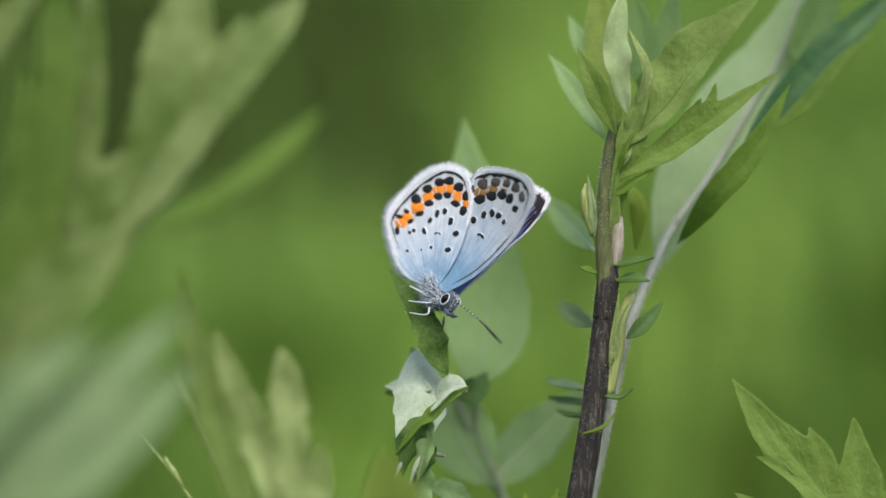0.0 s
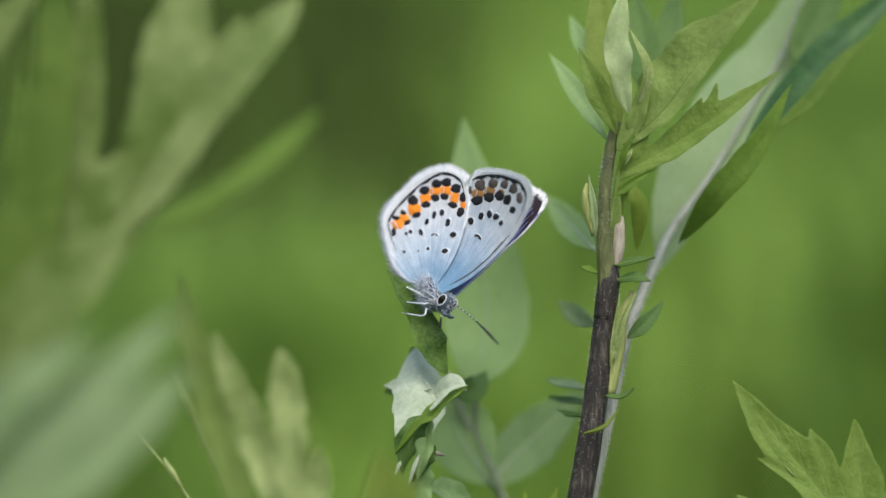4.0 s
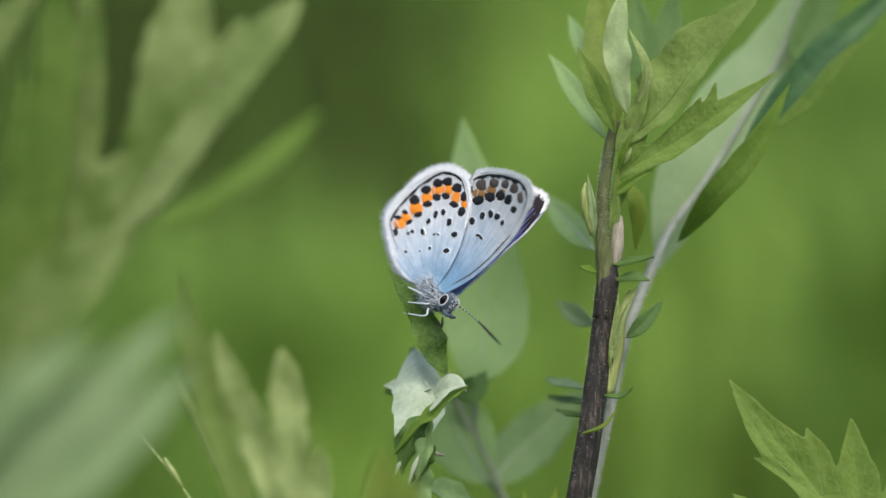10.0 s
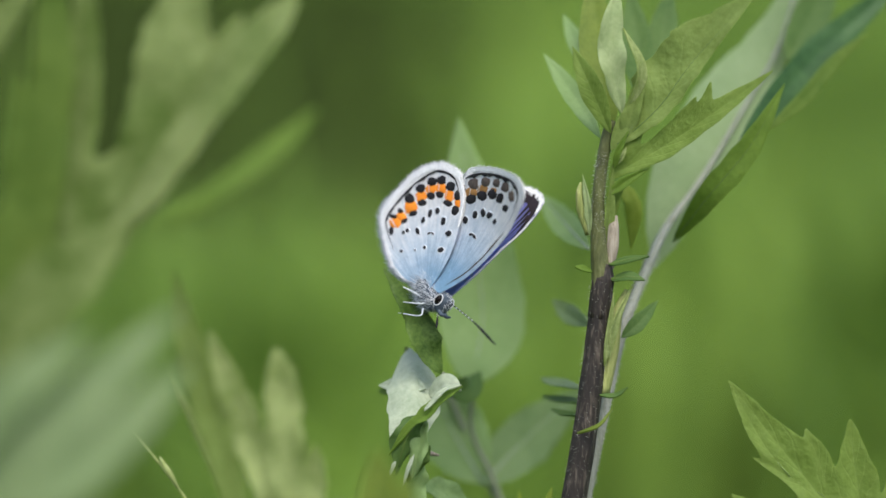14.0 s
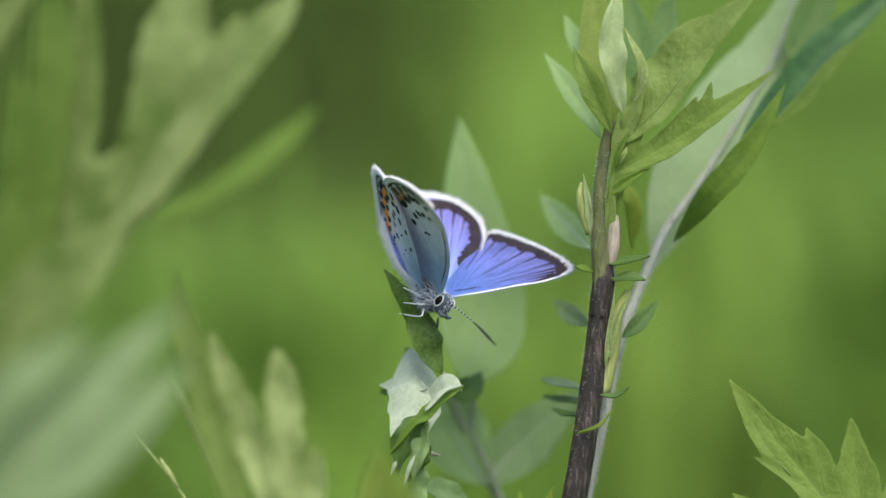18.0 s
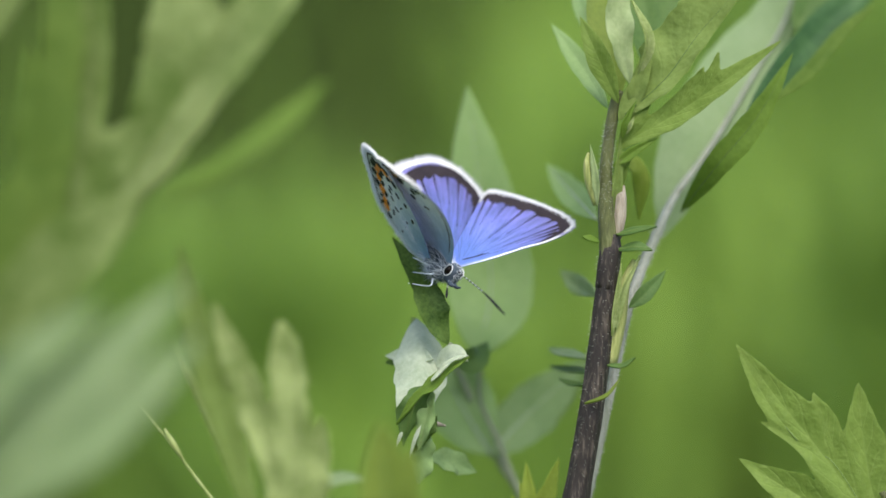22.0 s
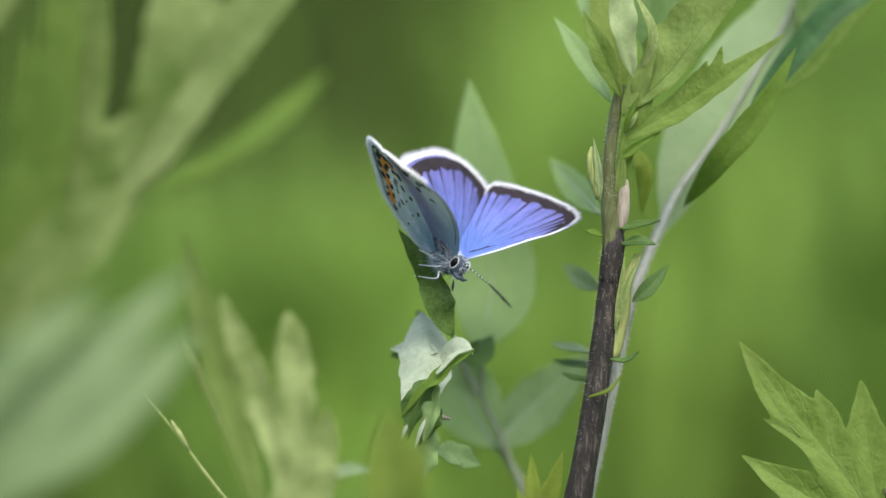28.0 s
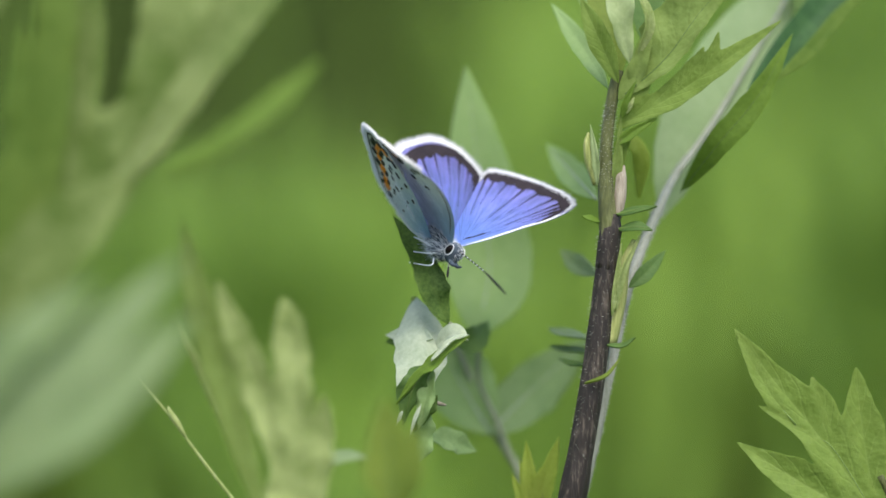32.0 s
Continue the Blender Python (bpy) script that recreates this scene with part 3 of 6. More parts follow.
def main_plant():
    t = thing("stem_plant", (8.68, -4.8, 0), "tall herb with dark ribbed stem and toothed leaves", "plant")
    stem("stem", t, [(8.68, -4.8, 0), (11.51, -4, 271.57), (12.55, -3.21, 277.16), (13.6, -2.32, 283.48), (14.54, -1.3, 290.73), (15.22, -0.43, 296.94)], [1.7, 1.28, 1.22, 1.12, 1.05, 1.0], M["stem_dark"], 14, 0.05, 10, "dark brown ribbed lower stem", wob=0.1)
    stem("upper_stem", t, [(15.17, -0.52, 296.32), (14.85, 0.08, 300.57), (14.85, 0.66, 304.71), (15.38, 1.24, 308.86), (16, 1.65, 311.71)], [0.95, 0.7, 0.58, 0.52, 0.45], M["stem_green"], 12, 0.05, 8, "olive brown upper stem", wob=0.1)
    stem("node", t, [(14.8, -0.93, 293.53), (15.11, -0.62, 295.92), (15.37, -0.45, 297.16), (15.48, -0.21, 298.5)], [0.98, 1.02, 0.97, 0.6], M["stem_dark"], 12, 0.03, 4)
    down(t, [(11.51, -4, 271.57), (12.55, -3.21, 277.16), (13.6, -2.32, 283.48), (14.54, -1.3, 290.73), (15.22, -0.43, 296.94)], 1.1, 650, 0.32, 21)
    down(t, [(15.17, -0.43, 296.94), (14.85, 0.08, 300.57), (14.85, 0.66, 304.71), (15.38, 1.24, 308.86)], 0.62, 700, 0.3, 22)
    # leaves of the top
    # the dark midrib colour here holds the shading along the leaf's crease
    sheet(t, [
        ([(15.97, 0.5, 309.04), (20.19, 0.0, 312.87), (23.64, -0.5, 317.61), (29.14, -2.0, 323.83)], 3.2, dict(both=(1.2, 0.42), belly=0.5, tip=1.9)),
    ], (-0.2, -0.9, 0.4), "sage", "broad wrinkled pale green leaf of the top", fold=0.12, teeth=0.1, tooth_count=6, ripple=0.12, rib="rib", rib_width=0.07, cell=0.22)
    sheet(t, [
        ([(15.74, 0.8, 306.38), (21.17, 0.3, 309.59), (26.32, 0.0, 313.18), (31.05, -0.2, 316.64)], 1.25, dict(belly=0.35, tip=1.5)),
        ([(19.88, 0.3, 308.7), (22.18, 0.1, 311.5), (23.82, 0.0, 314.12)], 0.75, dict(belly=0.4)),
        ([(22.46, 0.2, 310.28), (24.35, 0.0, 312.92), (25.2, 0.0, 315.69)], 0.62, dict(belly=0.4)),
        ([(16.1, 0.6, 306.4), (17.42, 0.3, 309.07), (19.07, 0.3, 311.16)], 0.8, dict(belly=0.5)),
    ], (0.1, -0.85, 0.5), "fresh", "toothed green leaf of the top", fold=0.22, ripple=0.06, join=0.25, cell=0.16)
    leaf(t, [(15.48, 0.5, 304.73), (17.44, 0.2, 306.24), (19.62, 0.2, 307.45)], 0.5, TOWARD, "mid", None, fold=0.4)
    leaf(t, [(16.28, 0.2, 307.4), (16.67, -0.1, 309.11), (17.6, 0.0, 310.99)], 0.35, TOWARD, "mid", None, fold=0.5)
    leaf(t, [(16.69, 0.1, 307.83), (17.08, -0.2, 308.76), (17.39, -0.2, 309.44)], 0.22, TOWARD, "yellow", None, fold=0.5)
    leaf(t, [(15.14, 3.0, 309.82), (12.84, 8.0, 313.34), (10.01, 12.0, 317.05)], 0.98, TOWARD, "pale", None, fold=0.2, belly=0.5)
    leaf(t, [(14.24, 10.0, 315.13), (13.27, 13.0, 317.83), (12.06, 16.0, 320.41)], 0.85, TOWARD, "pale", None, fold=0.2, belly=0.5)
    leaf(t, [(15.95, 0.3, 310.64), (14.15, 0.3, 314.72), (12.4, 1.2, 318.61)], 1.1, (-0.3, -0.9, 0.3), "fresh", None, fold=0.25, belly=0.5)
    leaf(t, [(17.01, 0.8, 312.32), (16.12, 0.3, 316.28), (15.79, 0.5, 319.91), (16.65, 1.5, 324.0)], 1.25, (0.2, -0.9, 0.2), "downy", None, wave=0.3, fold=0.45, belly=0.5, tip=2.2)
    leaf(t, [(16.07, 5.0, 310.29), (15.32, 8.0, 316.12), (14.59, 12.0, 324.36)], 1.95, TOWARD, "olive", None, fold=0.2, belly=0.5, tip=2.4)
    leaf(t, [(17.72, 0.6, 313.12), (18.56, 0.2, 316.55), (17.05, 0.8, 320.31)], 0.6, (0.6, -0.8, 0), "yellow", None, fold=0.6)
    leaf(t, [(19.02, 9.0, 313.08), (19.15, 14.0, 317.21), (18.46, 18.0, 322.89)], 1.5, TOWARD, "shade", None, fold=0.3, tip=2.2)
    leaf(t, [(16.92, 0.7, 309.34), (18.03, 0.5, 312.87), (19.17, 1.0, 316.85)], 0.85, (-0.2, -0.9, 0.3), "sage", None, fold=0.4, wave=0.2)
    leaf(t, [(20.64, 14.0, 313.95), (21.6, 17.0, 318.04), (22.62, 20.0, 322.75)], 1.5, TOWARD, "shade", None, fold=0.2, tip=2.2)
    leaf(t, [(16.72, 9.0, 305.01), (18.51, 10.0, 302.72), (18.49, 11.0, 298.23)], 1.0, (0.1, -0.7, 0.7), "lime", None, fold=0.05)
    leaf(t, [(14.36, 8.0, 298.66), (12.38, 16.0, 300.02), (9.85, 20.0, 302.55)], 1.35, TOWARD, "pale", "rib_pale", fold=0.2, belly=0.5)
    leaf(t, [(15.41, 0.7, 299.42), (15.85, 0.4, 303.43), (16.18, 0.3, 307.6)], 0.5, (0.3, -0.9, 0.2), "sage", None, fold=0.5, wave=0.3)
    leaf(t, [(16.05, 1.2, 302.0), (16.55, 1.0, 304.67), (17.69, 1.0, 306.35)], 0.45, (0.2, -0.8, 0.5), "fresh", None, fold=0.4)
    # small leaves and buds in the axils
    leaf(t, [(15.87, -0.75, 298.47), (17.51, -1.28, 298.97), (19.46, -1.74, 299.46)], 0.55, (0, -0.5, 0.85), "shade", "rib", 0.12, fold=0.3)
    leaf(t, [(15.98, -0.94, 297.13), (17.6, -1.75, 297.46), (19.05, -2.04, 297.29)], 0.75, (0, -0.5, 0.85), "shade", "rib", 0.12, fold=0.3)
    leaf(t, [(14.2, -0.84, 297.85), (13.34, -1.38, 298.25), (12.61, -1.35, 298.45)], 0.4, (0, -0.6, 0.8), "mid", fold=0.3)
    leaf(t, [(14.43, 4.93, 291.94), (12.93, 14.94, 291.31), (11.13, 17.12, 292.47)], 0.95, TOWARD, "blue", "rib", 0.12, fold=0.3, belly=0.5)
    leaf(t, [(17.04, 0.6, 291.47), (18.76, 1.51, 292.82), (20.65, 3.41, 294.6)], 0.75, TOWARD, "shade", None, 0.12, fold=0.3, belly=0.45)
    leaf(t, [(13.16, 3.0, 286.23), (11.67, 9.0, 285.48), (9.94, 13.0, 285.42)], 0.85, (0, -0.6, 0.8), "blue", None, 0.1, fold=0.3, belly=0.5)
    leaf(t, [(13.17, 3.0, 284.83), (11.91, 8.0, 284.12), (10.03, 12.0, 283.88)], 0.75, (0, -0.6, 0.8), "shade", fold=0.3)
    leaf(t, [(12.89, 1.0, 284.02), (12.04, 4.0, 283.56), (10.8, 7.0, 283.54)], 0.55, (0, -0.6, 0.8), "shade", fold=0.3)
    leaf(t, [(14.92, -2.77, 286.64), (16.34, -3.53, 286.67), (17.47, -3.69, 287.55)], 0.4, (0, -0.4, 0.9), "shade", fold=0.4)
    leaf(t, [(12.81, -3.88, 283.25), (14.76, -4.46, 284.1), (16.13, -3.68, 285.64)], 0.22, (0, -0.5, 0.85), "olive", fold=0.4)
    stem("side_bud", t, [(15.91, 0.04, 298.04), (16.18, 0.32, 300.01), (16.28, 0.57, 301.82), (16.39, 0.73, 302.96)], [0.4, 0.62, 0.55, 0.25], M["bud"], 8, 0.06, 5, "dry pinkish bud")
    stem("side_bud", t, [(13.82, 0.4, 301.16), (13.22, 0.2, 303.45), (13.06, 0.2, 305.03), (13.22, 0.4, 306.06)], [0.2, 0.4, 0.36, 0.12], M["bud_green"], 8, 0.08, 5, "yellow-green bud")
    leaf(t, [(14.07, 0.2, 301.08), (13.84, 0.0, 304.0), (13.36, 0.1, 306.88)], 0.36, (-0.2, -0.9, 0.2), "downy", None, fold=0.5, wave=0.3, label="whitish bud scale")
    stem("side_shoot", t, [(15.09, -1.25, 286.47), (16.02, -1, 290.68), (16.52, -1.07, 293.87), (17.45, -0.85, 296.21)], [0.75, 0.7, 0.5, 0.2], M["bud_green"], 9, 0.08, 6, "yellow-green side shoot")
    leaf(t, [(15.71, -2.08, 289.8), (16.37, -1.93, 293.48), (17.94, -1.48, 296.68)], 0.4, (0.5, -0.8, 0), "yellow", fold=0.5)
    leaf(t, [(15.34, -2.27, 289.31), (15.75, -2.07, 292.45), (16.21, -1.69, 296.08)], 0.35, (0.3, -0.9, 0), "yellow", fold=0.5)
    return t


def down(parent, points, radius, count, length, seed):
    """Short pale down that stands off a stem."""
    rnd = random.Random(seed)
    o = base_of(parent)
    path = [q - o for q in spline(points, 8)]
    spots = []
    for _ in range(count):
        x = rnd.random() * (len(path) - 1.001)
        i = int(x)
        p = path[i].lerp(path[i + 1], x - i)
        a = rnd.uniform(0, math.tau)
        out = Vector((math.cos(a), math.sin(a), 0.15))
        spots.append((p + out * radius * 0.97, out))
    v, f = hairs(spots, length, 0.02, 0.3, seed)
    return tagged(part("down", v, f, M["down"], parent, "short pale down"), kind="stuff")


def pale_shoot():
    t = thing("pale_shoot", (10.97, 1.06, 0), "pale downy shoot with large grey-green leaves", "plant")
    stem("stem", t, [(10.97, 1.06, 0), (12.39, 0.04, 270.64), (13.82, 0.84, 276.3), (15.67, 2.03, 284.8), (17.52, 4.91, 291.84), (20.54, 10.0, 297.99), (22.12, 14.0, 300.17), (23.56, 15.5, 301.96)], [1.3, 0.58, 0.57, 0.55, 0.5, 0.45, 0.4, 0.34], M["stem_pale"], 10, 0.04, 7, "pale lilac-grey downy stem")
    down(t, [(12.39, 0.04, 270.64), (13.82, 0.84, 276.3), (15.67, 2.03, 284.8), (17.52, 4.91, 291.84), (20.54, 10.0, 297.99)], 0.54, 1800, 0.4, 23)
    stem("leaf_rib", t, [(22.12, 14.0, 300.17), (26.28, 18.0, 305.3), (30.29, 22.0, 311.25), (33.55, 25.0, 316.38), (35.89, 27.0, 323.4)], [0.34, 0.24, 0.16, 0.1], M["stem_pale"], 8, 0.0, 7, "whitish thick leaf rib")
    leaf(t, [(20.85, 15.0, 295.73), (26.36, 19.0, 305.07), (30.38, 23.0, 311.03), (33.93, 26.0, 316.41), (37.35, 28.0, 326.13)], 5.1, TOWARD, "sagepale", None, fold=0.06, belly=0.25, tip=2.6, both=(1.0, 0.3), label="broad pale grey-green leaf")
    leaf(t, [(22.41, 10.0, 299.19), (25.48, 7.0, 303.91), (29.32, 7.0, 308.63), (32.69, 8.0, 314.51)], 1.4, (0.15, -0.95, 0.2), "mid", "rib", 0.06, fold=0.15, teeth=0.1, belly=0.5)
    leaf(t, [(28.83, 12.0, 308.72), (33.13, 17.0, 312.46), (37.54, 22.0, 316.42), (41.87, 25.0, 319.74), (46.79, 27.0, 323.95)], 1.65, TOWARD, "teal", None, fold=0.2, belly=0.4, wave=0.15, tip=2.2, label="dark green folded leaf")
    leaf(t, [(34.12, 22.0, 315.42), (36.48, 24.0, 319.14), (39.4, 26.0, 324.58)], 1.9, TOWARD, "shade", None, fold=0.2, belly=0.5, tip=2.2)
    leaf(t, [(31.17, 10.0, 309.75), (35.02, 14.0, 312.43), (38.66, 18.0, 315.88), (42.2, 21.0, 318.3)], 0.75, TOWARD, "dusky", None, fold=0.1, belly=0.4, tip=2.2)
    return t


def perch_plant():
    t = thing("perch_plant", (9.27, -2.36, 0), "herb with a crumpled silvery leaf beneath the butterfly", "plant")
    stem("stem", t, [(9.27, -2.36, 0), (7.37, 21.0, 269.85), (4.73, 22.0, 273.94), (2.87, 22.0, 278.35), (0.89, 20.0, 283.16), (0.87, 10.0, 285.74), (0.58, 2.0, 287.81)], [1.1, 0.42, 0.36, 0.33, 0.3, 0.28, 0.25], M["stem_purple"], 9, 0.05, 8, "purplish grey stem")
    # curled silvery leaf
    compound(t, [
        ([(-2.56, 5.65, 289.66), (-2.11, 1.05, 287.34), (-2.41, -1.96, 284.58), (-4.17, -3.48, 281.58)], 2.5, dict(belly=0.38, tip=2.6, fold=-0.3, curl=0.25, wave=0.12)),
        ([(-1, -0.06, 286.79), (-3.28, 2.29, 286.68), (-5.48, 4.14, 286.35)], 1.0, dict(belly=0.4, fold=0.3)),
        ([(-0.74, 0.55, 285.93), (0.84, -0.39, 287.27), (2.25, -2.03, 287.04)], 1.0, dict(belly=0.5, fold=0.2)),
    ], (0.05, -0.85, 0.5), "silver", None, 0.1, "curled leaf with silvery underside")
    leaf(t, [(2.4, -2.77, 287.49), (0.83, -3.53, 286.67), (-0.88, -4.03, 285.13), (-2.39, -4.19, 283.99), (-4.37, -4.27, 281.42)], 0.7, (0, -0.6, 0.8), "mid", None, 0.12, fold=0.5, wave=0.3, puff=0.3, teeth=0.12, tooth_count=9, belly=0.5, label="green rolled leaf edge")
    # narrow silvery strip: underside at the rim, with its white highlight in the colour
    leaf(t, [(2.29, -3.13, 287.66), (0.73, -4, 287.39), (-0.83, -4.51, 285.9), (-1.14, -4.56, 285.49)], 0.26, (0.2, -0.7, 0.7), "silver", None, fold=0.3, wave=0.6, teeth=0.12, label="silvery rim of the rolled leaf with its highlight")
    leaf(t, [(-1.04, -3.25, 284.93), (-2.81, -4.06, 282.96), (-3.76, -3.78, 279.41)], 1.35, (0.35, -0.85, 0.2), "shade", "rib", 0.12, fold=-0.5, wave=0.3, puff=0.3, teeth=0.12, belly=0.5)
    leaf(t, [(-1.15, -2.55, 284.85), (-1.51, -3.41, 282.09), (-2.3, -3.51, 278.82)], 1.0, (-0.4, -0.85, 0.1), "pale", None, fold=0.6, wave=0.3, puff=0.3, teeth=0.12, belly=0.5)
    leaf(t, [(-0.63, -2.64, 281.94), (-1.67, -2.96, 280.41), (-2.93, -3.34, 278.47)], 0.7, (0.3, -0.9, 0), "deep", None, fold=0.5, wave=0.3, puff=0.3, teeth=0.12)
    leaf(t, [(-1.99, -2.2, 281.32), (-2.1, -2.42, 278.17), (-2.41, -2.57, 275.42)], 1.2, (0.3, -0.9, 0), "pale", None, fold=0.4, wave=0.3, puff=0.2, teeth=0.12, belly=0.5, tip=2.6)
    leaf(t, [(-2.08, -3.89, 281.34), (-2.66, -4.2, 280.02), (-3.23, -4.21, 278.12)], 0.2, TOWARD, "silver", None, fold=0.4, wave=0.3, puff=0.2)
    leaf(t, [(-3.8, -4.1, 280.75), (-4.06, -4.17, 280.23), (-4.38, -4.18, 279.28)], 0.18, TOWARD, "silver", None, fold=0.4, wave=0.3, puff=0.2)
    leaf(t, [(-1.38, 0.94, 277.04), (0.59, 2.75, 276.44), (3.11, 4.7, 275.05)], 1.25, (0, -0.8, 0.5), "moss", None, fold=0.3, wave=0.2, belly=0.5)
    leaf(t, [(-2.36, 6.49, 287.78), (-2.57, 6.62, 288.74), (-3, 6.76, 289.69)], 0.7, TOWARD, "yellow", None, fold=0.3)
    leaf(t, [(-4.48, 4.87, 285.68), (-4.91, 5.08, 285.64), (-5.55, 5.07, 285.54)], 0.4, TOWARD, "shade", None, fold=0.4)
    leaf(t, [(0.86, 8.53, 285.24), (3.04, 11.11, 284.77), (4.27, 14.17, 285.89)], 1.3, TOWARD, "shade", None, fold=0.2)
    stem("dry_scrap", t, [(-1.37, -0.95, 280.43), (-0.84, -0.89, 280.85), (0.21, -0.51, 280.56)], [0.2, 0.32, 0.1], M["bud"], 6, 0.1, 3, "small brown withered scrap")
    # leaves behind
    leaf(t, [(4.7, 20.0, 273.5), (1.74, 22.0, 278.23), (-0.51, 23.0, 283.19)], 3.4, TOWARD, "pale", "rib_pale", fold=0.15, belly=0.5, tip=2.2)
    leaf(t, [(4.37, 20.0, 273.38), (8.51, 23.0, 277.18), (14.48, 25.0, 282.26)], 2.7, TOWARD, "moss", "rib_pale", fold=0.15, belly=0.5, tip=2.0)
    return t


def perch_leaf(plant):
    ob = sheet(plant, [
        ([(0.42, 0.1, 288.14), (-0.74, 0.0, 290.4), (-1.79, 0.6, 293.07), (-3.47, 1.0, 295.82), (-5.1, 1.4, 298.05)], 1.5, {}),
    ], (0.2, -0.9, 0.3), "deep", "narrow dark green leaf that bears the butterfly", "perch_leaf", cell=0.14, fold=0.3, belly=0.4, tip=1.3, teeth=0.06, tooth_count=9, ripple=0.12)
    return ob


def tall_leaf_plant():
    t = thing("tall_leaf_plant", (9.7, 13.54, 0), "broad soft green leaf standing upright on its stalk", "plant")
    stem("stalk", t, [(9.7, 13.54, 0), (8.7, 17.45, 266.08), (5.24, 18.65, 274.64), (3.22, 18.33, 279.52), (3.64, 16.07, 285)], [1.0, 0.32, 0.28, 0.24, 0.22], M["stem_purple"], 8)
    leaf(t, [(3.01, 20.0, 283.16), (4.38, 23.0, 290.02), (3.25, 24.0, 298.94), (1.96, 25.0, 309.65)], 4.2, TOWARD, "pale", "rib_pale", fold=0.12, belly=0.3, tip=2.3, rib_width=0.08)
    return t


def lobed_plant():
    t = thing("lobed_leaf_plant", (43.49, -5.81, 0), "bright green deeply lobed leaf with pointed teeth", "plant")
    stem("stalk", t, [(43.49, -5.81, 0), (43.75, -6.54, 266.3), (41.93, -5.81, 271.45), (40.11, -5.3, 275.06)], [1.0, 0.8, 0.6, 0.45], M["stem_green"], 8)
    sheet(t, [
        ([(42.84, -6.0, 267.44), (39.15, -5.6, 272.15), (34.42, -5.0, 278.56), (30.51, -4.4, 283.32), (26.54, -3.8, 288.5)], 2.05, dict(belly=0.45, tip=1.45, both=(0.9, 1.35))),
        ([(40.21, -5.8, 270.33), (35.99, -5.2, 277.12), (33.9, -5.0, 278.67), (28.59, -4.6, 281.45)], 1.5, dict(belly=0.5, tip=1.3)),
        ([(40.21, -5.8, 270.33), (36.52, -5.2, 276.59), (35.03, -4.8, 280.75), (33.54, -4.6, 284.31)], 1.2, dict(belly=0.62, tip=1.7)),
        ([(42.3, -6.0, 268.78), (37.05, -5.8, 271.93), (31.83, -5.5, 274.95), (26.71, -5.2, 278.13)], 2.15, dict(belly=0.5, tip=1.5)),
        ([(42.33, -6.0, 267.17), (39.43, -5.2, 273.93), (38.29, -4.6, 280.18), (37.73, -4.2, 285.14)], 1.95, dict(belly=0.55, tip=1.6)),
        ([(43.89, -6.0, 267.17), (42.26, -5.4, 274.51), (42.39, -4.6, 283.36)], 2.0, dict(belly=0.5, tip=1.6)),
        ([(32.57, -5.4, 279.35), (30.09, -4.8, 282.29), (28.33, -4.3, 285.21), (26.73, -3.8, 288.13)], 0.95, dict(belly=0.4, tip=1.8)),
        ([(43.4, -6.0, 265.57), (40.2, -5.8, 270.0), (36.4, -5.3, 274.6)], 2.8, dict(belly=0.5, tip=1.6)),
    ], (0.05, -0.95, 0.3), "fresh", "bright green deeply lobed leaf blade", fold=0.34, rib="rib_soft", rib_width=0.07, join=0.22, ripple=0.05, teeth=0.06, tooth_count=3, cell=0.22)
    return t


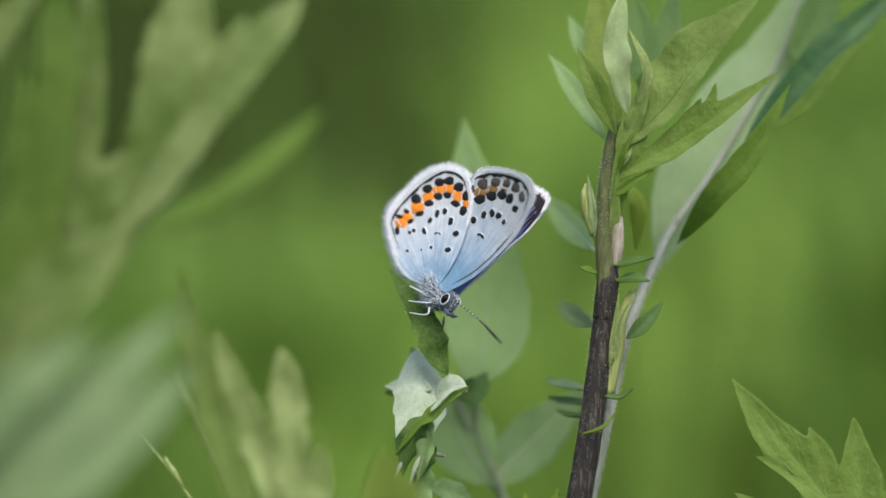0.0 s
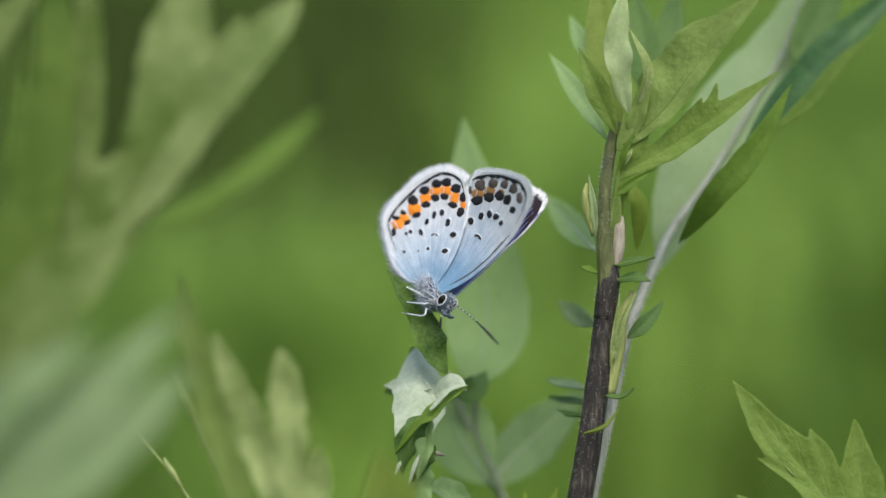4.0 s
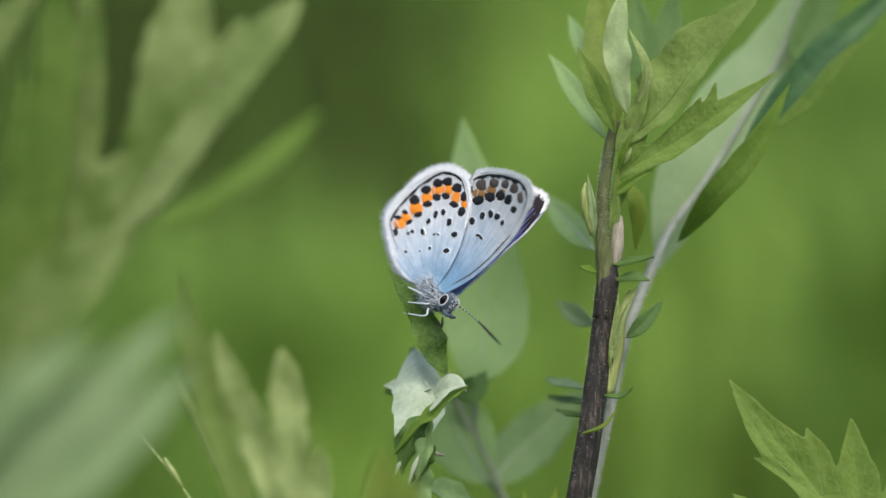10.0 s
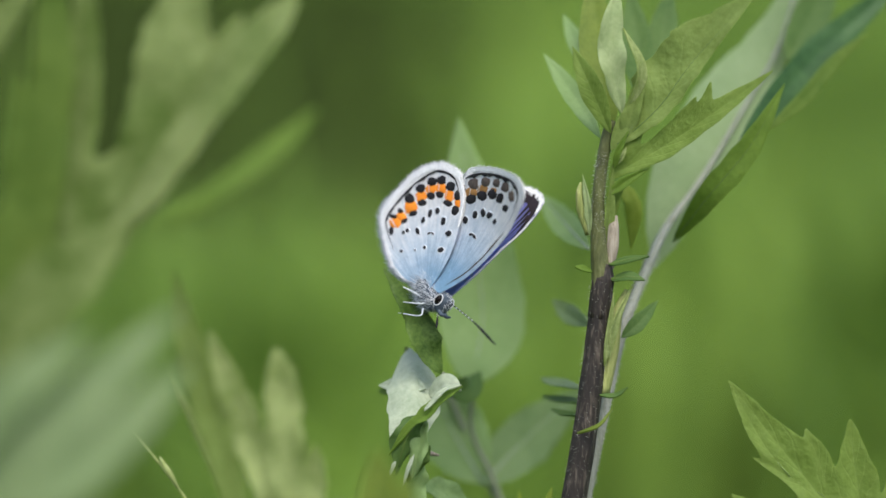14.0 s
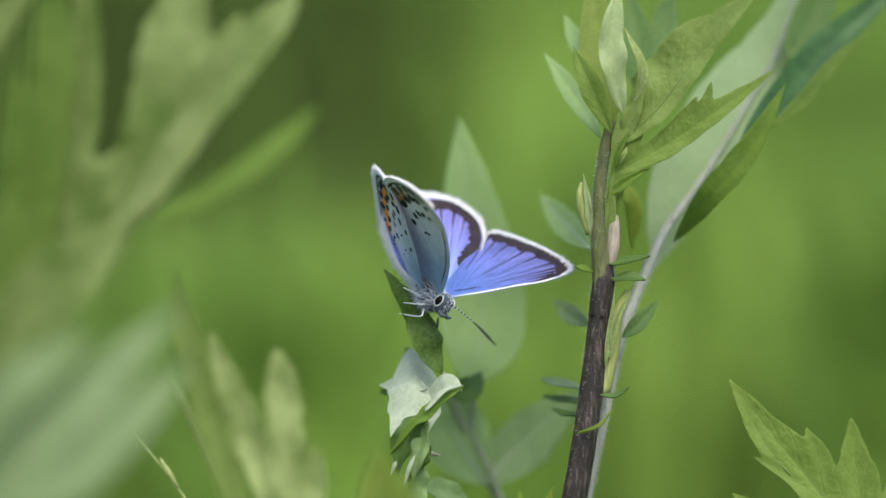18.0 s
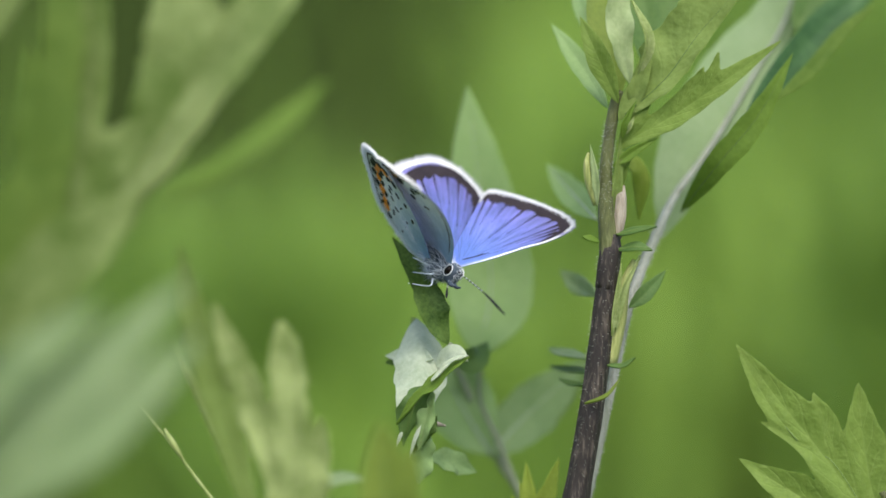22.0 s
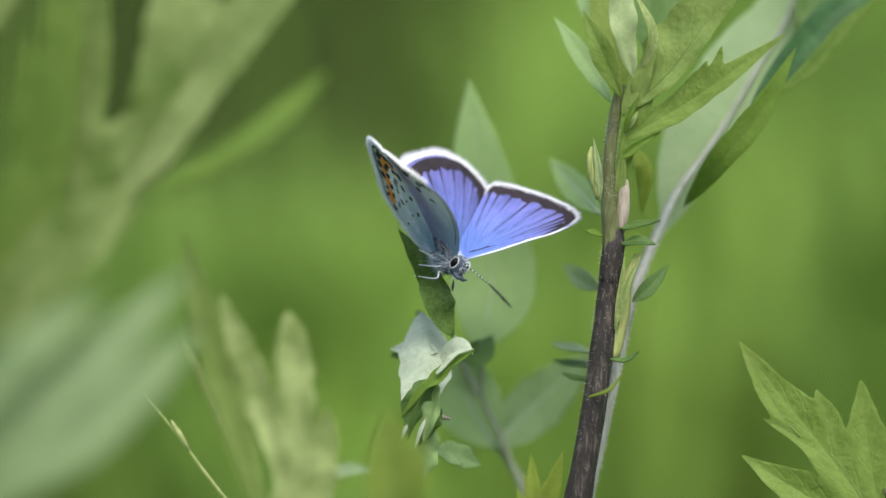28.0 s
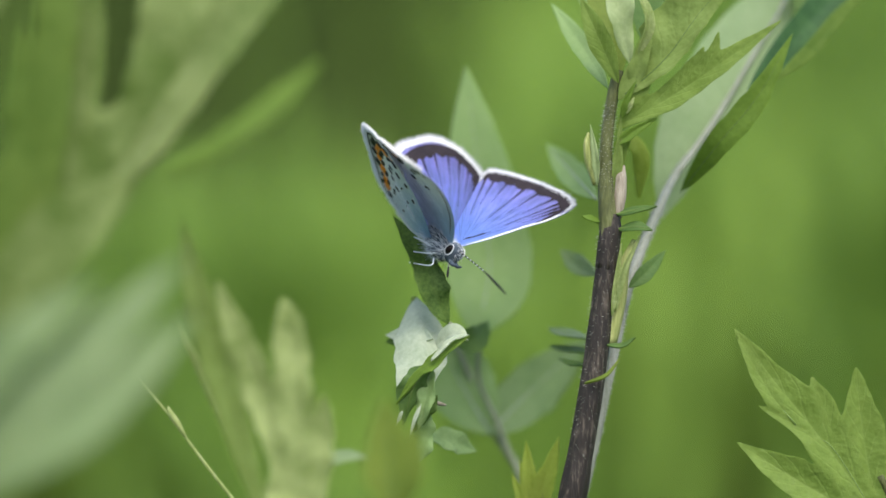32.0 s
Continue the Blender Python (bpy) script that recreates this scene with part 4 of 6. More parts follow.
def left_plant():
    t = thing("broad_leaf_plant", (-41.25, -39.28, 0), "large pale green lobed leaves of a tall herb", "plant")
    stem("stalk", t, [(-41.25, -39.28, 0), (-40.78, -39.15, 280.1), (-39.38, -37.72, 290.27), (-36.58, -36.94, 295.81)], [1.6, 1.3, 1.1, 0.9], M["stem_green"], 8)
    sheet(t, [
        ([(-20.41, -36.0, 316.74), (-17.88, -35.0, 320.83), (-16.05, -34.0, 324.48)], 1.1, dict(belly=0.5)),
        ([(-26.39, -38.0, 306.26), (-23.41, -36.5, 314.47), (-21.59, -35.0, 321.3), (-20.49, -33.0, 329.52)], 3.1, dict(belly=0.6, tip=2.2)),
        ([(-30.8, -38.0, 301.64), (-29.2, -36.0, 313.54), (-28.96, -35.0, 321.83), (-29.32, -34.0, 329.65)], 1.35, dict(belly=0.6, tip=2.2)),
        ([(-35.29, -40.0, 296.34), (-29.81, -38.0, 305.85), (-25.68, -36.5, 313.6)], 3.4, dict(belly=0.5, tip=2.0, along=0.45)),
    ], TOWARD, "soft", "pale mottled lobes of a large leaf", fold=0.1, join=0.3, ripple=0.1, teeth=0.08, tooth_count=4, cell=0.4)
    sheet(t, [
        ([(-29.57, -39.0, 303.13), (-23.33, -38.0, 310.45), (-17.11, -36.5, 319.34), (-11.39, -34.0, 326.1)], 1.75, dict(belly=0.78, tip=2.2)),
    ], TOWARD, "hoary", "long pale mottled lobe of a large leaf", fold=0.12, ripple=0.12, teeth=0.1, tooth_count=6, cell=0.4)
    sheet(t, [
        ([(-32.93, -40.0, 299.14), (-31.89, -38.5, 311.97), (-31.4, -37.0, 321.07), (-31.7, -35.0, 330.63)], 1.75, dict(belly=0.5, tip=2.4)),
        ([(-35.7, -40.0, 299.14), (-34.11, -39.0, 307.39), (-33.76, -38.0, 313.77), (-34.24, -37.0, 319.69)], 1.5, dict(belly=0.5, tip=2.2)),
    ], TOWARD, "dusky", "green lobes of a large leaf", fold=0.1, join=0.4, ripple=0.1, cell=0.4)
    leaf(t, [(-22.04, -52.0, 308.85), (-17.67, -51.0, 311.16), (-13.55, -49.0, 314.04), (-9.38, -47.0, 317.76)], 0.95, TOWARD, "mid", None, fold=0.15, belly=0.6, tip=2.2, label="slender yellowish lobe")
    leaf(t, [(-37.33, -48.0, 295.38), (-33.66, -48.0, 299.94), (-29.66, -47.0, 304.32), (-24.39, -45.0, 308.36)], 3.0, TOWARD, "soft", None, fold=0.1, belly=0.55, tip=2.0)
    compound(t, [
        ([(-36.51, -44.96, 296.28), (-36.06, -44.2, 301.67), (-35.38, -43.57, 306.17), (-34.79, -43.06, 309.77)], 1.8, {}),
        ([(-40.78, -38.37, 285.65), (-42.65, -36.68, 297.66), (-42.65, -35.38, 306.9), (-41.72, -34.34, 314.3)], 1.4, {}),
    ], TOWARD, "dusky", None, fold=0.12, belly=0.5, tip=1.7)
    compound(t, [
        ([(-42.18, -34.47, 313.37), (-39.38, -33.69, 318.92), (-36.58, -33.11, 323.08), (-32.62, -32.53, 327.24)], 1.8, {}),
    ], TOWARD, "soft", None, fold=0.12, belly=0.5, tip=1.7)
    return t


def blue_leaf_plant():
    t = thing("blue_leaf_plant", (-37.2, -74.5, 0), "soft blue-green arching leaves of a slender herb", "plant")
    stem("stalk", t, [(-37.2, -74.5, 0), (-37.61, -74.38, 283.08), (-37.19, -73.8, 287.15), (-35.95, -73.23, 291.23)], [1.5, 1.3, 1.2, 1.0], M["stem_green"], 8)
    kw = dict(fold=0.1, belly=0.5, tip=1.8)
    leaf(t, [(-35.44, -77.1, 290.81), (-29.35, -76.31, 296.44), (-23.85, -73.76, 300.93), (-18.67, -71.15, 305.89)], 1.9, TOWARD, "haze", None, **kw)
    leaf(t, [(-35.44, -77.37, 288.8), (-28.54, -76.82, 292.82), (-23.03, -74.33, 296.88), (-17.85, -71.73, 301.82)], 2.06, TOWARD, "haze", None, **kw)
    leaf(t, [(-35.18, -78.55, 294.01), (-32.36, -77.94, 298.4), (-29.14, -77.49, 301.58), (-24.49, -75.16, 304.66)], 1.65, TOWARD, "haze", None, **kw)
    return t


def low_plant():
    t = thing("low_lobed_plant", (-17.28, -16.91, 0), "pale yellow-green plant with blunt upright leaf tips", "plant")
    stem("stalk", t, [(-17.28, -16.91, 0), (-17.28, -17.96, 266.55), (-17.28, -17.47, 270.03), (-16.78, -16.8, 274.76)], [1.1, 0.8, 0.7, 0.6], M["stem_green"], 8)
    sheet(t, [
        ([(-12.48, -30.0, 274.51), (-15.05, -30.0, 285.09), (-17.26, -30.0, 291.68), (-19.5, -30.0, 297.59)], 1.5, dict(belly=0.55, tip=2.0)),
        ([(-12.72, -30.0, 274.51), (-12.81, -30.0, 283.38), (-12.96, -30.0, 289.73), (-13.64, -30.0, 295.95)], 1.75, dict(belly=0.72, tip=2.4)),
        ([(-11.75, -30.0, 274.51), (-10.9, -30.0, 279.94), (-10.6, -30.0, 283.87), (-10.34, -30.0, 287.78)], 1.3, dict(belly=0.55, tip=2.4)),
        ([(-13.45, -30.0, 273.52), (-13.67, -30.0, 277.48), (-13.88, -30.0, 281.66)], 2.1, dict(belly=0.5, tip=2.4)),
    ], TOWARD, "yellow", "pale yellow-green leaf with blunt lobes", fold=0.25, join=0.3, ripple=0.14, teeth=0.2, tooth_count=5)
    leaf(t, [(-15.36, -30.0, 275.99), (-18.63, -30.0, 287.78), (-20.94, -30.0, 296.05), (-22.21, -30.0, 302.56)], 1.45, TOWARD, "sage", None, fold=0.18, belly=0.4, tip=2.0)
    leaf(t, [(-15.38, -20.0, 273.65), (-19.04, -20.0, 282.04), (-21.71, -20.0, 288.1), (-23.54, -20.0, 292.37)], 0.4, TOWARD, "yellow", None, fold=0.3)
    leaf(t, [(-11.08, -21.09, 279.28), (-8.86, -20.97, 280.11), (-6.63, -20.99, 280.01)], 0.7, (0, -0.7, 0.7), "blue", None, fold=0.2, label="small bluish leaf tip")
    return t


def grass_sprig():
    t = thing("grass_sprig", (-21.78, -9.94, 0), "thin grass stalk with a small pale seed head", "grass")
    stem("stalk", t, [(-21.78, -9.94, 0), (-18.43, -10.0, 272.62), (-22.02, -9.5, 277.24), (-25.09, -9.0, 281.33), (-27.86, -8.5, 284.73)], [0.4, 0.16, 0.14, 0.12, 0.07], M["straw"], 7)
    stem("seed_head", t, [(-23.53, -9.6, 279.51), (-24.43, -9.6, 280.93), (-25.21, -9.3, 282.28)], [0.08, 0.36, 0.08], M["straw"], 7, 0.1, 4, "pale seed head")
    return t


def small_shoots():
    t = thing("young_shoot", (8.89, 4.18, 0), "young yellow-green shoot tip growing low", "plant")
    stem("stalk", t, [(8.89, 4.18, 0), (9.16, 3.28, 264.97), (9.16, 3.88, 269.21), (9.16, 4.4, 272.93)], [0.8, 0.6, 0.5, 0.4], M["stem_green"], 7)
    for k, w in (((7.79, 4.4, 276.16), 0.85), ((10.9, 4.4, 276.49), 0.95), ((6.41, 4.4, 272.99), 0.6), ((9.09, 4.4, 273.54), 0.6), ((10.16, 4.4, 272.55), 0.5), ((7.15, 4.4, 274.41), 0.5)):
        a = Vector((8.41, 4.2, 267.98))
        b = Vector(k)
        leaf(t, [a, a.lerp(b, 0.5) + Vector((0, -0.4, 0.2)), b], w, TOWARD, "lime", None, fold=0.4)
    s = thing("low_shoot", (-4.33, -42.94, 0), "soft yellow-green leaf tips of a low herb", "plant")
    stem("stalk", s, [(-4.33, -42.94, 0), (-4.33, -44.22, 272.79), (-4.33, -43.7, 276.44), (-4.33, -43.1, 280.77)], [0.9, 0.7, 0.6, 0.5], M["stem_green"], 7)
    leaf(s, [(-4.33, -43.13, 280.54), (-4.51, -42.55, 284.64), (-4.97, -41.85, 289.66)], 2.3, TOWARD, "olive", "rib", fold=0.2)
    leaf(s, [(-4.13, -41.17, 280.09), (-3.2, -40.72, 283.3), (-2.27, -40.2, 286.97)], 1.5, TOWARD, "olive", "rib", fold=0.2)
    return t, s


# ---- the butterfly: x runs back along the body, y to the side that shows, z up between the wings ----
HIND_EDGE = [(1.38, 0.89), (3.17, -0.41), (5.20, -0.96), (7.23, -0.70), (9.57, -0.09), (11.58, 0.78), (12.32, 1.89), (12.37, 3.57), (12.33, 5.57), (11.63, 7.30), (10.37, 8.74), (8.64, 9.54), (7.29, 9.71), (5.62, 9.05), (4.60, 8.17), (3.67, 7.03), (2.40, 5.23), (1.33, 2.86), (0.96, 1.31)]
HIND_ROOT = (0.80, 1.08)
HIND_LINE = [(7.10, 0.08), (9.27, 0.53), (10.79, 1.30), (11.31, 3.52), (11.15, 5.67), (10.39, 7.66), (9.25, 8.65), (7.60, 9.09), (5.81, 8.46)]
HIND_BORDER = [(7.10, 0.08), (9.31, 0.50), (10.86, 1.23), (11.50, 3.52), (11.34, 5.67), (10.54, 7.70), (9.32, 8.77), (7.58, 9.22), (5.70, 8.55), (4.48, 7.48), (3.40, 6.10), (2.40, 4.75), (1.60, 3.20), (1.20, 2.00)]
HIND_FRINGE = [(4.03, -0.78), (6.39, -0.84), (8.97, -0.15), (11.47, 0.89), (12.16, 1.94), (12.25, 3.55), (12.20, 5.55), (11.55, 7.25), (10.31, 8.70), (8.67, 9.46), (7.34, 9.68), (5.66, 9.01), (4.65, 8.13), (3.71, 7.00)]
FORE_EDGE = [(-0.27, -0.18), (-1.02, 3.04), (-1.50, 6.19), (-2.01, 8.68), (-2.03, 11.11), (-1.47, 12.36), (-0.01, 12.53), (2.51, 11.64), (5.00, 10.36), (6.72, 9.15), (7.05, 8.30), (6.30, 6.90), (4.60, 4.40), (2.90, 1.90), (1.20, -0.20)]
# the forewing that lies under its hindwing shows a fuller inner margin
FORE_EDGE_FULL = FORE_EDGE[:9] + [(6.79, 8.99), (7.30, 7.80), (7.20, 6.00), (6.40, 3.30), (5.00, 0.90), (2.40, -0.55)]
FORE_ROOT = (0.20, -0.35)
FORE_LINE = [(6.78, 7.95), (6.25, 8.72), (4.60, 10.01), (2.46, 11.15), (0.41, 11.90), (-0.89, 11.79), (-1.37, 10.83), (-1.54, 9.05)]
FORE_BORDER = [(6.15, 6.90), (6.82, 8.05), (6.40, 8.80), (4.63, 10.04), (2.36, 11.28), (0.08, 12.15), (-1.25, 12.01), (-1.72, 10.95), (-1.77, 8.87), (-1.41, 6.77)]
FORE_FRINGE = [(6.40, 7.10), (6.98, 8.25), (6.66, 9.05), (4.96, 10.32), (2.47, 11.61), (0.01, 12.46), (-1.41, 12.32), (-1.95, 11.27)]
FORE_COSTA = [(-0.27, -0.18), (-1.02, 3.04), (-1.50, 6.19), (-2.01, 8.68), (-2.03, 11.11)]
HIND_MARGIN = [(8.90, 7.83, 0.66, 0.42, 150), (9.72, 6.95, 0.66, 0.43, 150), (10.22, 5.65, 0.65, 0.43, 151), (7.49, 8.22, 0.67, 0.42, 150), (10.32, 4.20, 0.71, 0.47, 159), (10.13, 2.74, 0.41, 0.24, 162), (10.27, 1.87, 0.52, 0.22, 148), (6.13, 8.27, 0.56, 0.34, 25), (9.14, 0.92, 0.44, 0.27, 20)]
HIND_ORANGE = [(8.35, 7.35, 0.71, 0.52, 162), (9.21, 6.47, 0.70, 0.52, 163), (6.87, 7.62, 0.71, 0.52, 161), (9.55, 5.22, 0.71, 0.61, 150), (9.55, 3.81, 0.91, 0.67, 160), (9.49, 2.56, 0.76, 0.41, 163), (9.57, 1.69, 0.76, 0.57, 164), (5.50, 7.87, 0.46, 0.33, 16)]
HIND_INNER = [(7.92, 6.87, 0.53, 0.30, 153), (8.66, 6.08, 0.49, 0.33, 152), (8.93, 4.94, 0.52, 0.30, 138), (8.79, 3.64, 0.49, 0.28, 131), (8.90, 2.51, 0.36, 0.25, 114), (6.45, 7.07, 0.61, 0.28, 155), (5.15, 7.29, 0.47, 0.42, 171)]
HIND_DISC = [(7.25, 5.07, 0.44, 0.30, 37), (6.75, 5.80, 0.40, 0.30, 23), (5.39, 5.72, 0.43, 0.35, 43), (7.29, 4.10, 0.38, 0.28, 44), (6.85, 3.06, 0.45, 0.24, 12), (7.77, 2.27, 0.28, 0.21, 162), (7.94, 1.84, 0.25, 0.19, 163), (3.89, 5.45, 0.44, 0.30, 139), (5.65, 3.88, 0.24, 0.11, 120), (5.32, 4.16, 0.25, 0.09, 166), (6.45, 0.67, 0.23, 0.15, 147), (5.42, 1.85, 0.12, 0.09, 163), (4.83, 2.74, 0.23, 0.18, 175), (3.21, 3.93, 0.43, 0.28, 137)]
FORE_MARGIN = [(5.43, 8.40, 0.82, 0.49, 155), (4.00, 9.52, 0.73, 0.40, 153), (2.51, 10.42, 0.64, 0.33, 153), (1.11, 10.92, 0.68, 0.39, 152), (-0.30, 10.99, 0.61, 0.41, 179), (6.22, 7.30, 0.42, 0.25, 26)]
FORE_TAN = [(5.11, 7.71, 0.86, 0.40, 149), (3.90, 8.86, 0.75, 0.37, 151), (2.52, 9.73, 0.53, 0.19, 148)]
FORE_INNER = [(4.70, 7.31, 0.77, 0.38, 144), (3.59, 8.47, 0.69, 0.36, 153), (2.44, 9.42, 0.63, 0.37, 153), (1.18, 9.84, 0.56, 0.39, 151), (-0.11, 9.76, 0.45, 0.26, 155)]
FORE_DISC = [(3.74, 5.72, 0.47, 0.35, 162), (3.07, 6.82, 0.43, 0.37, -176), (2.26, 7.62, 0.46, 0.37, -173), (1.38, 8.03, 0.54, 0.32, 144), (0.33, 8.13, 0.32, 0.29, 154), (2.04, 5.44, 0.30, 0.15, 135), (1.57, 5.59, 0.37, 0.16, 172)]
HEAD_AT = (-0.82, -0.54)
ANTENNAE = [((-1.60, 0.40, 0.05), (-5.72, 0.90, 1.19), (-9.99, 1.60, 2.03)), ((-0.51, -0.30, -1.19), (-2.02, 0.60, -1.64), (-3.28, 1.20, -2.06))]
LEGS = [((0.07, 0.90, -1.91), (-0.03, 1.60, -2.10), (2.46, 1.00, -3.93)), ((-0.17, 0.80, -2.32), (-1.12, 1.60, -2.66), (1.61, 0.90, -4.59)), ((0.83, 0.90, -1.72), (2.13, 1.40, -2.23), (4.33, 1.10, -3.24)), ((0.75, -0.70, -2.19), (1.19, -1.60, -3.42), (1.69, -1.60, -4.62))]


def wing_blade(parent, name, edge, root, camber, mats, label):
    """A thin wing of two sides, a fan of rings from its root to its edge; returns the object."""
    rnd = 10
    ring = [Vector((x, 0, z)) for x, z in edge]
    path = [Vector((p.x, p.y, p.z)) for p in spline(ring, 4)]
    r = Vector((root[0], 0, root[1]))
    n = len(path)
    verts, faces, slots = [], [], []

    def bend(q):
        return camber * math.copysign((q.z / 12.0) ** 2, q.z)

    for side in (1, -1):
        off = len(verts)
        for i in range(rnd + 1):
            k = (i / rnd) ** 0.85
            for p in path:
                q = r.lerp(p, k)
                verts.append(Vector((q.x, bend(q) + side * 0.035 * (1 - 0.6 * k), q.z)))
        for i in range(rnd):
            for j in range(n - 1):
                a = off + i * n + j
                f = (a, a + 1, a + n + 1, a + n)
                faces.append(f if side < 0 else f[::-1])
                slots.append(0 if side > 0 else 1)
    half = (rnd + 1) * n
    for j in range(n - 1):
        a = rnd * n + j
        faces.append((a, a + 1, half + a + 1, half + a))
        slots.append(0)
    return part(name, verts, faces, mats, parent, label, slots=slots), bend


def grown(spots, k):
    return [(x, z, a * k, b * k, turn) for x, z, a, b, turn in spots]


def blobs(parent, name, spots, mat, bend, side, seed, wobble=0.15, lift=0.085):
    """Flat scale spots: (x, z, half-length, half-width, turn in degrees)."""
    rnd = random.Random(seed)
    for x, z, a, b, turn in spots:
        c, s = math.cos(radians(turn)), math.sin(radians(turn))
        verts = []
        for layer in (0, 1):
            for k in range(14):
                t = math.tau * k / 14
                f = (1 + rnd.uniform(-wobble, wobble)) * (1 if layer == 0 else 0.82)
                u, w = math.cos(t) * a * f, math.sin(t) * b * f
                q = Vector((x + u * c - w * s, 0, z + u * s + w * c))
                verts.append(Vector((q.x, bend(q) + side * (lift * (0.3 if layer == 0 else 1.0)), q.z)))
        faces = [(k, (k + 1) % 14, 14 + (k + 1) % 14, 14 + k) for k in range(14)]
        faces.append(tuple(14 + k for k in range(14)))
        part(name, verts, faces, M[mat], parent)


def band(parent, name, line, inward, wide, mat, bend, side, lift=0.05, taper=False, ragged=0.0, seed=1):
    """A ribbon laid on the wing along a line of (x, z), its inner edge shifted toward inward."""
    rnd = random.Random(seed)
    path = spline([Vector((x, 0, z)) for x, z in line], 5)
    c = Vector((inward[0], 0, inward[1]))
    verts, faces = [], []
    n = len(path)
    for i, p in enumerate(path):
        w = wide * (min(1.0, 6 * min(i, n - 1 - i) / n + 0.15) if taper else 1.0) * (1 + rnd.uniform(-ragged, ragged))
        q = p + (c - p).normalized() * w
        for v in (p, q):
            verts.append(Vector((v.x, bend(v) + side * lift, v.z)))
    faces = [(2 * i, 2 * i + 1, 2 * i + 3, 2 * i + 2) for i in range(n - 1)]
    return part(name, verts, faces, M[mat], parent)


def fringe(parent, line, root, bend, length, seed, count):
    """Fine white hairs along the wing's margin, over a narrow white hem."""
    rnd = random.Random(seed)
    path = spline([Vector((x, 0, z)) for x, z in line], 8)
    c = Vector((root[0], 0, root[1]))
    spots = []
    for _ in range(count):
        x = rnd.random() * (len(path) - 1.001)
        i = int(x)
        p = path[i].lerp(path[i + 1], x - i)
        way = (p - c).normalized()
        p = p - way * (0.55 * rnd.random() + 0.1)
        p.y = bend(p) + rnd.uniform(-0.05, 0.05)
        spots.append((p, way))
    v, f = hairs(spots, length, 0.05, 0.16, seed)
    return part("fringe", v, f, M["white"], parent, "white hairy fringe")


